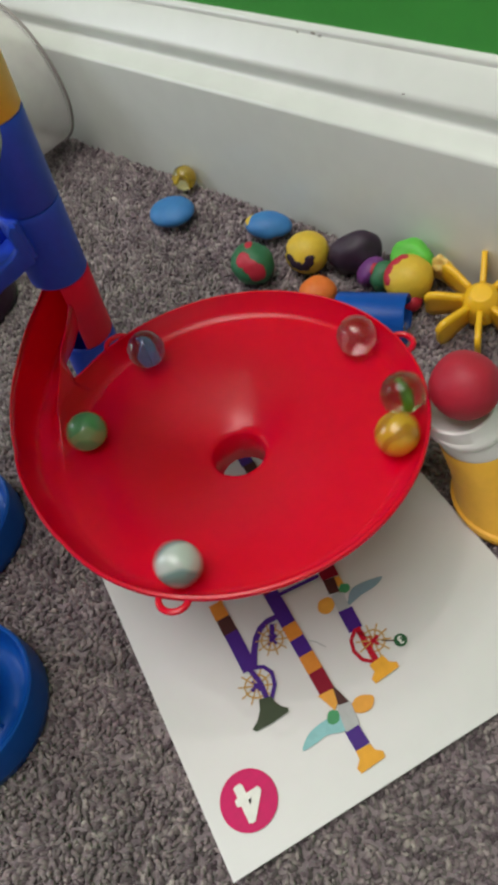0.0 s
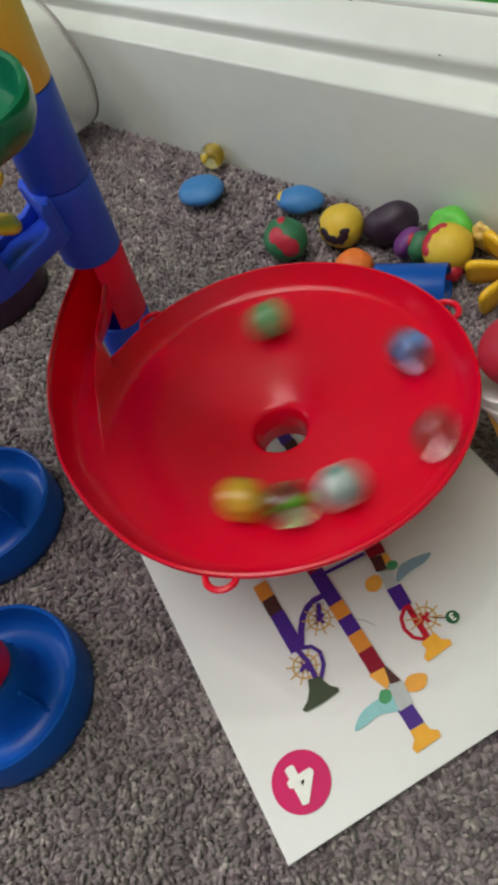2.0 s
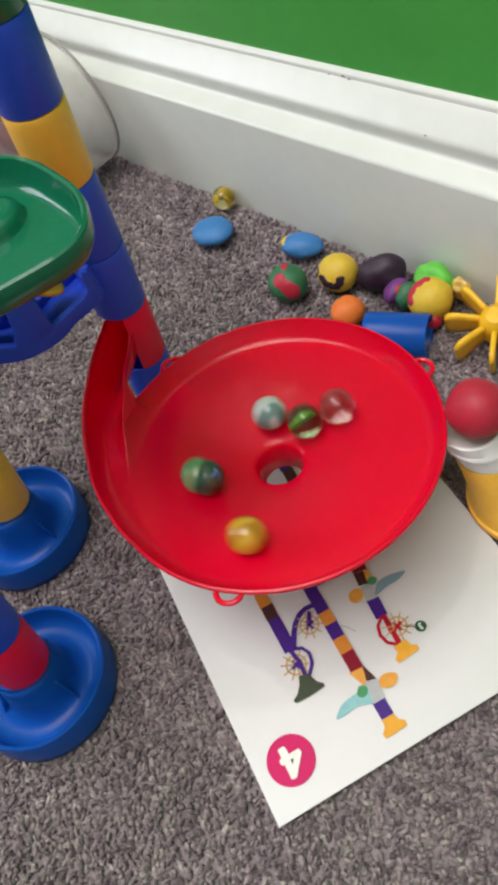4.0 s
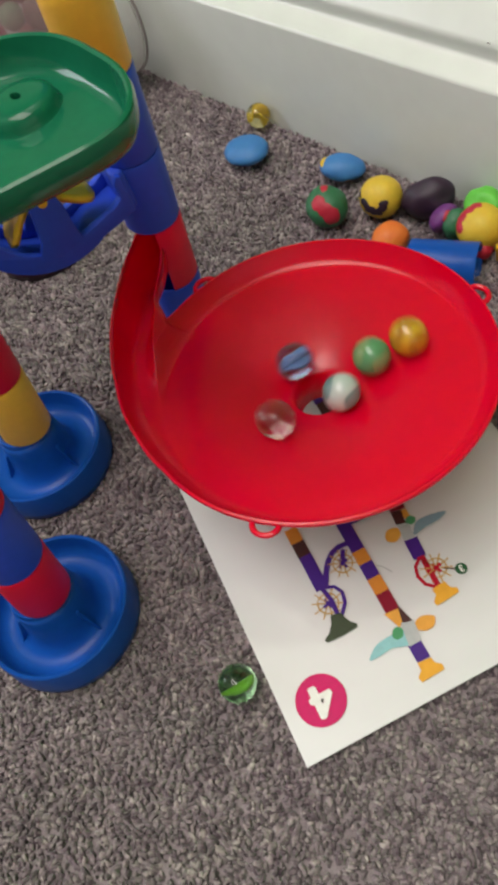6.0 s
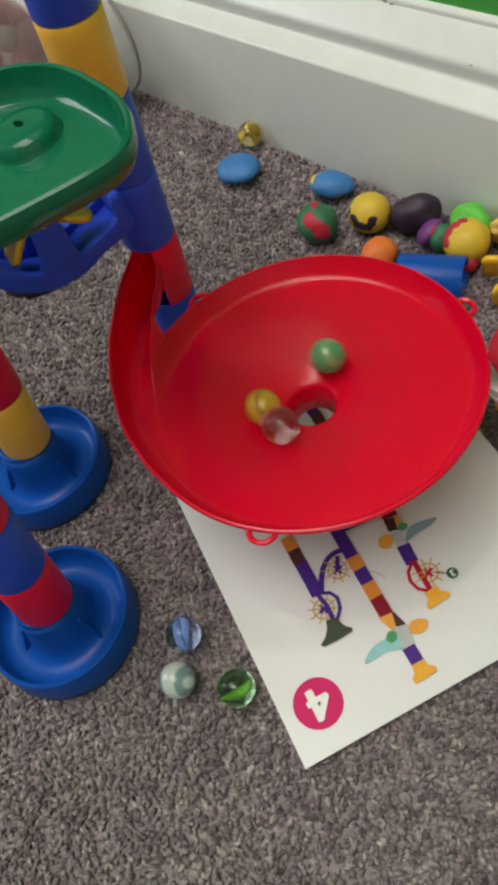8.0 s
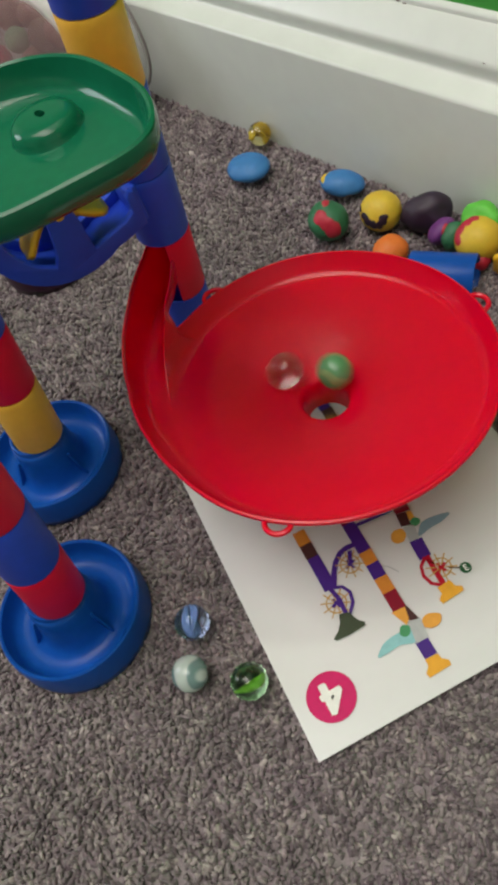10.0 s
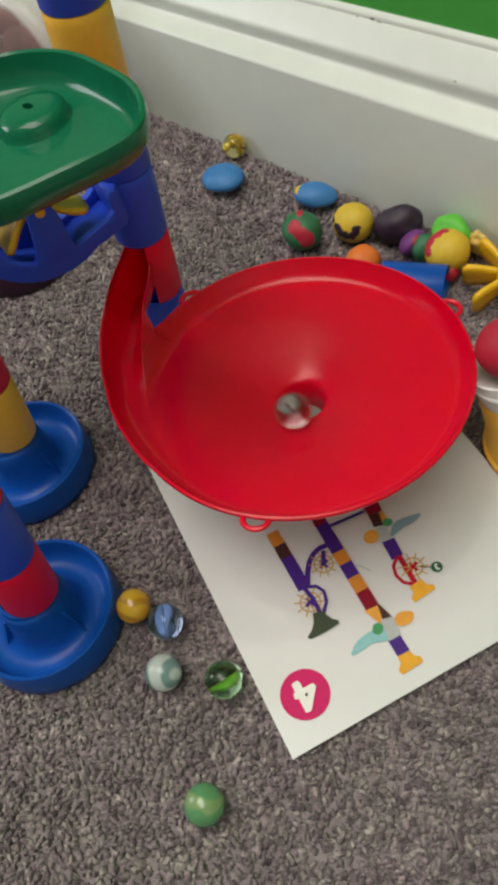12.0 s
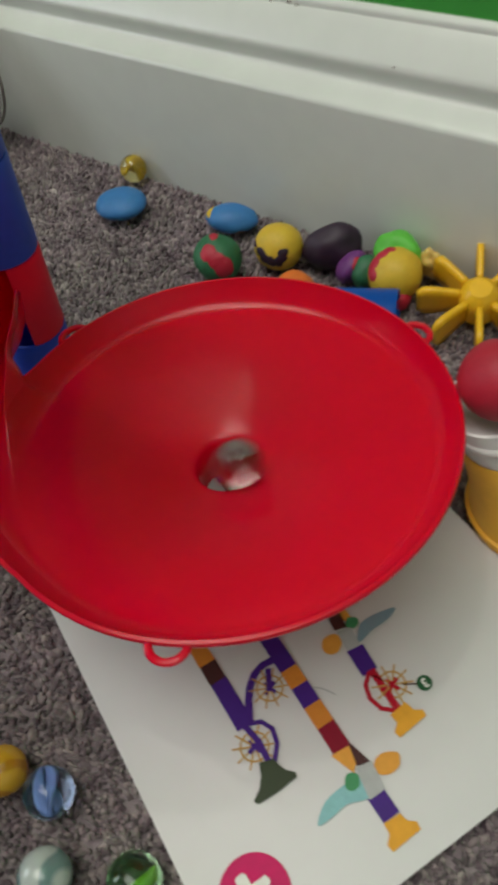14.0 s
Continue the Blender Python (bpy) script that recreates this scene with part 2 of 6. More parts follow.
def carpet():
    """Upright twisted tufts of a flecked cut-pile carpet, over the ground that the camera passes."""
    rng = np.random.default_rng(3)
    step = 0.00188
    xs, ys = np.meshgrid(np.arange(-0.60, 0.12, step), np.arange(-0.17, WALL_Y + 0.004, step))
    cx = xs.ravel() + rng.uniform(-0.5, 0.5, xs.size) * step
    cy = ys.ravel() + rng.uniform(-0.5, 0.5, xs.size) * step
    keep = (cy > 0.09 - 0.52 * (cx + 0.56)) & (cx < 0.115 - 0.57 * (cy - 0.05)) & (cy < WALL_Y - 0.0005)
    cx, cy = cx[keep], cy[keep]
    n = len(cx)
    k = 4
    ang = np.linspace(0, 2 * np.pi, k, endpoint=False)
    rad, hgt = np.array([0.8, 1.0, 0.66]), np.array([0.20, 0.60, 0.90])
    size = rng.uniform(0.00068, 0.00136, n)
    tall = np.minimum(0.0054 + rng.normal(0, 0.00070, n), 0.0068)
    stretch = rng.uniform(1.0, 2.3, n)
    spin = rng.uniform(0, np.pi, n)
    # neighbours lean together, each with a stray of its own
    drift = np.array([(noise.noise((x * 85, y * 85, 0.0)), noise.noise((x * 85, y * 85, 9.0))) for x, y in zip(cx, cy)])
    lean = rng.normal(0, 0.0013, (n, 2)) + drift * 0.0036
    verts = np.empty((n, 3 * k + 1, 3))
    c, s = np.cos(spin)[:, None], np.sin(spin)[:, None]
    for r in range(3):
        a = ang[None, :] + r * 0.7
        px, py = np.cos(a) * rad[r] * (size * stretch)[:, None], np.sin(a) * rad[r] * size[:, None]
        bend = hgt[r] ** 1.5
        verts[:, r * k:(r + 1) * k, 0] = cx[:, None] + px * c - py * s + lean[:, :1] * bend
        verts[:, r * k:(r + 1) * k, 1] = cy[:, None] + px * s + py * c + lean[:, 1:] * bend
        verts[:, r * k:(r + 1) * k, 2] = -0.0070 + tall[:, None] * hgt[r]
    verts[:, -1, 0], verts[:, -1, 1] = cx + lean[:, 0] * 1.1, cy + lean[:, 1] * 1.1
    verts[:, -1, 2] = -0.0070 + tall
    verts[:, :, 1] = np.minimum(verts[:, :, 1], WALL_Y - 0.0003)
    quads = [(r * k + j, r * k + (j + 1) % k, (r + 1) * k + (j + 1) % k, (r + 1) * k + j) for r in range(2) for j in range(k)]
    tris = [(2 * k + j, 2 * k + (j + 1) % k, 3 * k) for j in range(k)]
    off = (np.arange(n) * (3 * k + 1))[:, None, None]
    faces = (np.array(quads)[None] + off).reshape(-1, 4).tolist() + (np.array(tris)[None] + off).reshape(-1, 3).tolist()
    me = bpy.data.meshes.new("carpet_pile")
    me.from_pydata(verts.reshape(-1, 3).tolist(), [], faces)
    me.polygons.foreach_set("use_smooth", np.ones(len(me.polygons), bool))
    me.materials.append(carpet_fibre())
    ob = new("carpet_pile", me)
    return tagged(ob, "grey, brown and cream flecked short carpet pile", "carpet", kind="stuff")


carpet()

# ---------------------------------------------------------------- marble run: the funnel
RIM = Matrix.Translation((-0.0882, 0.1145, 0.0681)) @ Matrix.Rotation(-0.0606, 4, "X") @ Matrix.Rotation(-0.0026, 4, "Y")
RIM_R, HOLE_R = 0.0750, 0.0103
PRINT_Z = 0.0017


def bowl_height(r):
    """Height of the funnel's inner face under the rim plane."""
    if r >= 0.0655:
        return -0.0085 + 0.0085 * ((r - 0.0655) / 0.0075) ** 2
    return -0.0085 - 0.0105 * ((0.0655 - r) / 0.0525) ** 1.7


def lerp(x, pts):
    for (a, va), (b, vb) in zip(pts, pts[1:]):
        if x <= b:
            u = max(0.0, (x - a) / (b - a))
            u = u * u * (3 - 2 * u) if len(pts) < 3 else u
            return va + (vb - va) * u
    return pts[-1][1]


OUTER = [(170, 0.1240), (176, 0.1175), (183, 0.1105), (197, 0.1003), (212, 0.0915), (225, 0.0850), (246, 0.0784), (262, 0.0753), (272, 0.0750)]
INNER = [(170, 0.1090), (176, 0.1000), (184, 0.0890), (192, 0.0842), (197, 0.0795), (206, 0.0748), (216, 0.0712), (230, 0.0672), (245, 0.0640), (258, 0.0620), (272, 0.0615)]
OUT_TOP = [(172, 0.020), (183, 0.015), (200, 0.0085), (225, 0.0030), (255, 0.0), (272, 0.0)]
IN_TOP = [(170, 0.018), (176, 0.0165), (184, 0.0120), (197, 0.0042), (210, -0.0005), (222, -0.0052), (234, -0.0084), (256, -0.0092), (272, -0.0092)]
GUTTER = [(172, -0.0015), (184, -0.0040), (210, -0.0078), (245, -0.0092), (272, -0.0088)]


def low_tip(ri):
    """Height of the ridge where the divider dies into the dish."""
    return bowl_height(0.0732) + max(0.0, ri - 0.0732) * 0.75


def funnel():
    top = thing("spiral_funnel", RIM, "glossy red plastic spiral funnel dish with side chute", "marble run")
    # one moulded shell: throat, slope, then divider, gutter and outer wall that melt into the rolled rim
    bm = bmesh.new()
    rings = []
    steps = [171 + 26 * i / 17 for i in range(17)] + [197 + 360 * i / 234 for i in range(235)]
    for d in steps:
        a = radians(d)
        ro, ri, zo, zi, zf = (lerp(min(d, 272), t) for t in (OUTER, INNER, OUT_TOP, IN_TOP, GUTTER))
        # near its end the rim draws out to meet the divider
        v = min(1.0, max(0.0, (d - 549) / 8)) ** 2
        ri, ro = ri + v * (0.0748 - ri), ro + v * 0.0018
        r0 = HOLE_R + 0.0022
        edge = min(ri - 0.0006, 0.0732)
        prof = [(HOLE_R - 0.0006, -0.035), (HOLE_R - 0.0002, -0.028), (HOLE_R + 0.0003, -0.0212), (HOLE_R + 0.0010, bowl_height(r0) - 0.0008)]
        prof += [(r, bowl_height(r)) for r in (r0 + (0.0500 - r0) * j / 20 for j in range(21))]
        prof += [(r, bowl_height(r)) for r in (0.0500 + (edge - 0.0500) * j / 8 for j in range(1, 9))]
        low = prof[-1][1]
        if d > 200:
            zf += (max(zf, low - 0.001) - zf) * min(1.0, (d - 200) / 30)
        if d >= 197:
            # the wall of the dish climbs to a soft ridge beside the gutter
            zi = max(low + max(0.0, (ri - 0.0732)) * 0.75, zf + 0.0001)
            foot_r, foot_z = edge, low
        else:
            # ahead of the notch the ridge stands up as a thin divider with a short flap on it
            k = max(0.0, (d - 192) / 5)
            zi += (low_tip(ri) - zi) * k * k
            foot_r, foot_z = (ri - 0.0010) * (1 - k) + 0.0732 * k, (zi - 0.0035) * (1 - k) + bowl_height(0.0732) * k
        w = min(1.0, max(0.0, (d - 214) / 44))
        w = w * w * (3 - 2 * w)
        side = [(foot_r + (ri - foot_r) * k, foot_z + (zi - foot_z) * k) for k in (0.03, 0.35, 0.70, 1.0)]
        for j in range(1, 22):
            s = j / 21
            z = zf + (zi - zf) * max(0.0, 1 - s / 0.34) ** 1.8 + (zo - zf) * max(0.0, (s - 0.52) / 0.48) ** 2.0
            side.append((ri + (ro - 0.0012 - ri) * s, z))
        for r, z in side:
            u = max(0.0, (r - ri) / (ro - 0.0012 - ri))
            flat = bowl_height(min(0.0732, min(r, ri) + u * max(0.0, 0.0732 - ri))) + zo * u * u
            prof.append((r, z + (flat - z) * w))
        prof += [(ro - 0.0007, zo + 0.0004), (ro - 0.0002, zo + 0.0002), (ro + 0.0001, zo - 0.0005), (ro, zo - 0.0014)]
        rings.append([bm.verts.new((r * math.cos(a), r * math.sin(a), z)) for r, z in prof])
    for d, p, q in zip(steps, rings, rings[1:]):
        for j in range(33 if d < 196.9 else 0, len(p) - 1):
            bm.faces.new((p[j], q[j], q[j + 1], p[j + 1]))
    bmesh.ops.delete(bm, geom=[v for v in bm.verts if not v.link_faces], context="VERTS")
    bm.verts.index_update()
    bmesh.ops.remove_doubles(bm, verts=[v for v in rings[17][:33] + rings[-1][:33] if v.is_valid], dist=2e-5)
    dish = part("dish", bm, RED, top)
    if sum(f.normal.z * f.area for f in dish.data.polygons) < 0:
        dish.data.flip_normals()
    so = dish.modifiers.new("thickness", "SOLIDIFY")
    so.thickness, so.offset = 0.0010, -1
    # three flat rings on the rim
    for d in (-59.5, 66.5, 176.0):
        a = radians(d)
        r0 = RIM_R - 0.0005
        pts = []
        for k in range(13):
            b = math.pi * (k / 12 - 0.5)
            u, v = math.cos(b) * 0.0047, math.sin(b) * 0.0052
            pts.append(((r0 + u) * math.cos(a) - v * math.sin(a), (r0 + u) * math.sin(a) + v * math.cos(a), -0.0012))
        part("hanging_loop", sweep(pts, 0.0012, 8), RED, top)
    return top


funnel()

# ---------------------------------------------------------------- marble run: towers
TUBE_R = 0.0129
SEG = 0.0375


def tube(m, material, label, length=SEG, group="marble run tubes", arc=(0.0, 360.0)):
    """A straight tube with a thin socket lip at its top and a spigot below."""
    r = TUBE_R
    cut = length - 0.0042
    top = thing("tube", m, label, "marble run tube", group)
    part("body", lathe([(r - 0.0016, 0.0006), (r - 0.0004, 0.0), (r, 0.0007), (r, cut + 0.0001), (r - 0.0018, cut + 0.0001), (r - 0.0018, 0.001), (r - 0.0016, 0.0006)], 56, *arc), material, top)
    q = r + 0.00004
    part("socket_rim", lathe([(r - 0.0018, cut + 0.0001), (q, cut + 0.0001), (q, length - 0.0012), (q - 0.0003, length - 0.0004), (r - 0.0012, length - 0.0002), (r - 0.0018, length - 0.0012), (r - 0.0018, cut + 0.0001)], 56, *arc), material, top)
    return top


def base_disc(m, material, label):
    """A round foot: outer skirt, rolled rim, sunken tray and a raised socket."""
    top = thing("base_disc", m, label, "marble run base", "marble run bases")
    prof = [(0.0350, -0.001), (0.0354, 0.003), (0.0348, 0.0150), (0.0344, 0.0168), (0.0336, 0.0174), (0.0327, 0.0168), (0.0320, 0.0140), (0.0312, 0.0100),
            (0.0296, 0.0072), (0.0268, 0.0058), (0.0232, 0.0056), (0.0202, 0.0066), (0.0180, 0.0094), (0.0166, 0.0145), (0.0156, 0.0215), (0.0148, 0.0290), (0.0138, 0.0318)]
    tray = part("tray", lathe(prof, 72), material, top)
    so = tray.modifiers.new("thickness", "SOLIDIFY")
    so.thickness, so.offset = 0.0012, -1
    # short fins between socket and tray floor
    for a in (20, 140, 260):
        part("fin", prism([(0.0150, 0.0050), (0.0226, 0.0050), (0.0212, 0.0075), (0.0164, 0.0220), (0.0150, 0.0220)], -0.0007, 0.0007), material, top, m=pose(0, 0, 0, 0, 0, a) @ pose(0, 0, 0, 90, 0, 0))
    part("socket", lathe([(0.0139, 0.0317), (0.0134, 0.0345), (0.0126, 0.0350), (0.0118, 0.0345), (0.0116, 0.006)], 48), material, top)
    return top


def axis_pose(x, y, tx, ty, s=0.0, spin=0.0):
    """A frame whose z runs up a leaning tower that stands at x, y; s metres along it."""
    up = Vector((tx, ty, 1)).normalized()
    return Matrix.Translation(Vector((x, y, 0)) + up * s) @ Vector((0, 0, 1)).rotation_difference(up).to_matrix().to_4x4() @ pose(0, 0, 0, 0, 0, spin)


TOWER = (-0.2030, 0.1200, 0.0929, 0.0465)
for s0, s1, mat, lab in ((-0.002, 0.0540, BLUE, "dark blue plastic tube at the foot of a tower"),
                         (0.0540, 0.0920, TUBE_RED, "red plastic tube feeding the funnel chute"),
                         (0.0920, 0.1293, BLUE, "blue plastic tube holding the paddle frame"),
                         (0.1293, 0.1668, BLUE, "blue plastic tube in a marble tower"),
                         (0.1668, 0.2006, YELLOW, "yellow plastic tube in a marble tower"),
                         (0.2006, 0.2347, BLUE, "blue plastic tube under a green one"),
                         (0.2347, 0.2720, GREEN, "green plastic tube at the tower top")):
    tube(axis_pose(*TOWER, s0), mat, lab, s1 - s0, arc=(-36.0, 196.0) if mat is TUBE_RED else (0.0, 360.0))

TOWER_A = (-0.2085, 0.0138, 0.06, 0.110)
TOWER_B = (-0.1280, -0.0318, 0.06, 0.110)
for tw, segs in ((TOWER_A, ((0.034, 0.0730, YELLOW, "yellow plastic tube standing in a blue base"), (0.073, 0.1090, TUBE_RED, "red plastic tube above a yellow one"), (0.109, 0.1460, BLUE, "blue plastic tube of a short tower"))),
                 (TOWER_B, ((0.034, 0.0676, TUBE_RED, "red plastic tube standing in a blue base"), (0.0676, 0.1055, BLUE, "blue plastic tube between red ones"), (0.1055, 0.1430, TUBE_RED, "red plastic tube of a short tower"), (0.1430, 0.1800, YELLOW, "yellow plastic tube on top of a red one")))):
    base_disc(axis_pose(tw[0] - 0.0008, tw[1] + 0.0010, 0.02, 0.04), BASE_BLUE, "round bright blue plastic base on the carpet")
    for s0, s1, mat, lab in segs:
        tube(axis_pose(*tw, s0), mat, lab, s1 - s0)

# dark base of the tower behind, half hidden under the paddle frame
base_disc(pose(-0.358, 0.1165, 0), PURPLE, "round dark purple plastic base on the carpet")


def loft(outlines, cap=True):
    bm = bmesh.new()
    rings = [[bm.verts.new(p) for p in o] for o in outlines]
    n = len(rings[0])
    for p, q in zip(rings, rings[1:]):
        for j in range(n):
            bm.faces.new((p[j], p[(j + 1) % n], q[(j + 1) % n], q[j]))
    if cap:
        bm.faces.new(rings[-1])
    return bm


def green_dish():
    """A deep dish whose outline wraps three circles, with a broad low boss round its hole."""
    top = thing("catch_dish", pose(-0.1470, 0.0620, 0.2000), "glossy green plastic catch dish with a pointed end", "marble run dish")
    circles = ((0.0, 0.0, 0.0437), (0.0388, 0.0205, 0.0142), (0.0250, 0.0190, 0.0225))

    def outline(inset, z):
        """Support points of the circles, spread evenly along the edge and eased into one another."""
        raw = []
        for k in range(240):
            n = Vector((math.cos(2 * math.pi * k / 240), math.sin(2 * math.pi * k / 240)))
            c = max(circles, key=lambda q: q[0] * n.x + q[1] * n.y + q[2])
            raw.append(Vector(c[:2]) + n * max(0.0035, c[2] - inset))
        run = [0.0]
        for p, q in zip(raw, raw[1:] + raw[:1]):
            run.append(run[-1] + (q - p).length)
        ring, i = [], 0
        for k in range(96):
            want = run[-1] * k / 96
            while run[i + 1] < want:
                i += 1
            ring.append(raw[i].lerp(raw[(i + 1) % 240], (want - run[i]) / max(1e-9, run[i + 1] - run[i])))
        for _ in range(10):
            ring = [(ring[k - 1] + ring[k] * 2 + ring[(k + 1) % 96]) / 4 for k in range(96)]
        return [(p.x, p.y, z) for p in ring]

    levels = [(0.0064, -0.0106), (0.0030, -0.0090), (0.0010, -0.0058), (0.0, -0.0012), (0.0004, 0.0008), (0.0014, 0.0014), (0.0024, 0.0008),
              (0.0028, -0.0014), (0.0036, -0.0048), (0.0047, -0.0078), (0.0062, -0.0095), (0.0080, -0.0101)]
    outl = [outline(i, z) for i, z in levels]
    boss = (-0.0032, 0.0186)
    for rad, z in ((0.0131, -0.0102), (0.0128, -0.0098), (0.0123, -0.0084), (0.0116, -0.0066), (0.0104, -0.0054), (0.0086, -0.0048), (0.0060, -0.0045), (0.0026, -0.0044), (0.0022, -0.0082)):
        turn = [math.atan2(y - boss[1], x - boss[0]) for x, y, _ in outl[11]]
        outl.append([(boss[0] + rad * math.cos(a), boss[1] + rad * math.sin(a) * (0.55 if rad < 0.003 else 1.0), z) for a in turn])
    tray = part("tray", loft(outl), GREEN, top)
    so = tray.modifiers.new("thickness", "SOLIDIFY")
    so.thickness, so.offset = 0.0005, -1
    # lug that holds it on the tower behind
    part("arm", slab(0.009, 0.030, 0.006, 0.0012, 2), GREEN, top, m=pose(-0.0250, 0.0400, -0.0290, 0, 0, 30))
    part("stem", slab(0.009, 0.009, 0.0152, 0.0012, 2), GREEN, top, m=pose(-0.0185, 0.0285, -0.0265, 0, 0, 30))
    return top


green_dish()

def arc_points(cx, cz, r, a0, a1, n=14):
    return [(cx + r * math.cos(radians(a0 + (a1 - a0) * k / n)), cz + r * math.sin(radians(a0 + (a1 - a0) * k / n))) for k in range(n + 1)]


def paddle_frame():
    """Two half-round plates with a broad strut that carries the axle, joined to a tower tube by an arm."""
    # local x runs towards the tower, local y towards the back, z up
    m = Matrix(((0.2425, -0.9701, 0, -0.183), (0.9701, 0.2425, 0, 0.108), (0, 0, 1, 0.0), (0, 0, 0, 1)))
    top = thing("marble_cradle", m, "blue plastic cradle holding a yellow paddle wheel", "marble run frame")
    cx, cz = -0.0280, 0.1390
    for y, nm in ((0.0, "front_plate"), (0.023, "back_plate")):
        # rim of the half wheel, straight sill towards the tower
        rim_in = arc_points(cx, cz, 0.0262, 172, 284)
        rim_out = arc_points(cx, cz, 0.0352, 172, 298)
        out = rim_out + [(-0.0050, 0.1088), (0.0020, 0.1104), (0.0050, 0.1108), (0.0050, 0.1285), (0.0030, 0.1295), (0.0010, 0.1270), (0.0008, 0.1195), (-0.0030, 0.1172)] + [(-0.0190, 0.1138)] + rim_in[::-1]
        part(nm, prism(out, -0.0020, 0.0020, 0.0007), BLUE, top, m=Matrix.Translation((0, y, 0)) @ Matrix.Rotation(radians(90), 4, "X"))
        strut = [(-0.0205, 0.1125), (-0.0212, 0.1180), (-0.0212, 0.1300), (-0.0236, 0.1425), (-0.0262, 0.1448), (-0.0300, 0.1448), (-0.0326, 0.1425), (-0.0350, 0.1300), (-0.0372, 0.1200), (-0.0396, 0.1160), (-0.0405, 0.1130), (-0.0320, 0.1100)]
        part("strut", prism(strut, -0.0017, 0.0017, 0.0005), BLUE, top, m=Matrix.Translation((0, y - 0.0006, 0)) @ Matrix.Rotation(radians(90), 4, "X"))
    # floor of the cradle between the plates
    bm = bmesh.new()
    rows = []
    for x, z in arc_points(cx, cz, 0.0325, 176, 296, 24) + [(-0.0040, 0.1105), (0.0040, 0.1125)]:
        rows.append([bm.verts.new((x, y, z)) for y in (0.0002, 0.0075, 0.015, 0.0228)])
    for p, q in zip(rows, rows[1:]):
        for j in range(3):
            bm.faces.new((p[j], p[j + 1], q[j + 1], q[j]))
    fl = part("cradle_floor", bm, BLUE, top)
    fl.modifiers.new("thickness", "SOLIDIFY").thickness = 0.0014
    # block against the tower
    part("web", slab(0.0060, 0.0215, 0.0190, 0.0016, 3, at=(0.0046, 0.0118, 0.1100)), BLUE, top)
    return top


CRADLE = paddle_frame()


def paddle_wheel(name, m, r_hub, r_tip, blades, width, label, hub_h=0.006, parent=None, bend=0.26):
    top = thing(name, m, label, "paddle wheel") if parent is None else new(name)
    if parent is not None:
        top.parent, top.matrix_basis = parent, m
        tagged(top, label)
    part("hub", lathe([(0.0, hub_h * 0.62), (r_hub * 0.55, hub_h * 0.60), (r_hub * 0.88, hub_h * 0.42), (r_hub, hub_h * 0.15), (r_hub, -hub_h * 0.4), (r_hub * 0.8, -hub_h * 0.5), (0.0, -hub_h * 0.5)], 32), PADDLE, top)
    for k in range(blades):
        a = 360 * k / blades
        # a scoop: flat plate that widens outwards and curls at its end
        bm = bmesh.new()
        grid = []
        for i in range(9):
            u = i / 8
            r = r_hub * 0.85 + (r_tip - r_hub * 0.85) * u
            w = width * (0.72 + 0.28 * min(1, u * 1.5)) * (1 if u < 0.82 else 1 - ((u - 0.82) / 0.18) ** 2 * 0.35)
            curl = bend * (r_tip - r_hub) * u * u
            grid.append([bm.verts.new((r, curl * (1 - 0.25 * v * v), w * v)) for v in (-0.5, -0.25, 0, 0.25, 0.5)])
        for p, q in zip(grid, grid[1:]):
            for j in range(4):
                bm.faces.new((p[j], p[j + 1], q[j + 1], q[j]))
        b = part("blade", bm, PADDLE, top, m=pose(0, 0, 0, 0, 0, a))
        so = b.modifiers.new("thickness", "SOLIDIFY")
        so.thickness, so.offset = 0.0026, 0
    return top


WHEEL = paddle_wheel("paddle_wheel", pose(-0.0280, 0.0105, 0.1375, 90, 0, 0) @ pose(0, 0, 0, 0, 0, 160), 0.0085, 0.0255, 7, 0.0150, "yellow plastic paddle wheel", 0.014, CRADLE)
part("axle", sweep([(0, 0, -0.014), (0, 0, 0.0145)], 0.0021, 12), PADDLE, WHEEL)

# ---------------------------------------------------------------- instruction sheet
E1 = Vector((math.cos(radians(70.1)), math.sin(radians(70.1)), 0))
PAGE = Matrix.Translation((0, 0, 0)) @ pose(0, 0, 0, 0, 0, 70.1)


def page():
    top = thing("instruction_booklet", PAGE, "white instruction booklet page with printed tower diagram", "booklet")
    for k, (dx, dz) in enumerate(((0.0004, 0.0), (0.0, 0.0006))):
        bm = bmesh.new()
        nx, ny = 24, 32
        vs = [[bm.verts.new((0.1440 * i / nx - dx * (1 - i / nx), 0.210 * j / ny, 0.0006 + dz)) for j in range(ny + 1)] for i in range(nx + 1)]
        for i in range(nx):
            for j in range(ny):
                bm.faces.new((vs[i][j], vs[i + 1][j], vs[i + 1][j + 1], vs[i][j + 1]))
        ob = part("sheet", bm, PAPER, top, smooth=False)
        so = ob.modifiers.new("thickness", "SOLIDIFY")
        so.thickness, so.offset = 0.0003, -1
    return top


booklet = page()
INKS = {"orange": (0.62, 0.22, 0.03), "brown": (0.06, 0.022, 0.02), "purple": (0.055, 0.015, 0.20), "red": (0.22, 0.004, 0.02), "bright_red": (0.42, 0.004, 0.02),
        "green": (0.042, 0.060, 0.032), "light_green": (0.06, 0.28, 0.12), "teal": (0.24, 0.50, 0.52), "grey": (0.42, 0.44, 0.44), "yellow": (0.75, 0.36, 0.03),
        "pale_orange": (0.72, 0.33, 0.05), "pink": (0.60, 0.008, 0.12), "gold": (0.50, 0.30, 0.08), "white": (0.80, 0.80, 0.76), "blue_grey": (0.20, 0.30, 0.36), "dark_green": (0.02, 0.10, 0.04)}
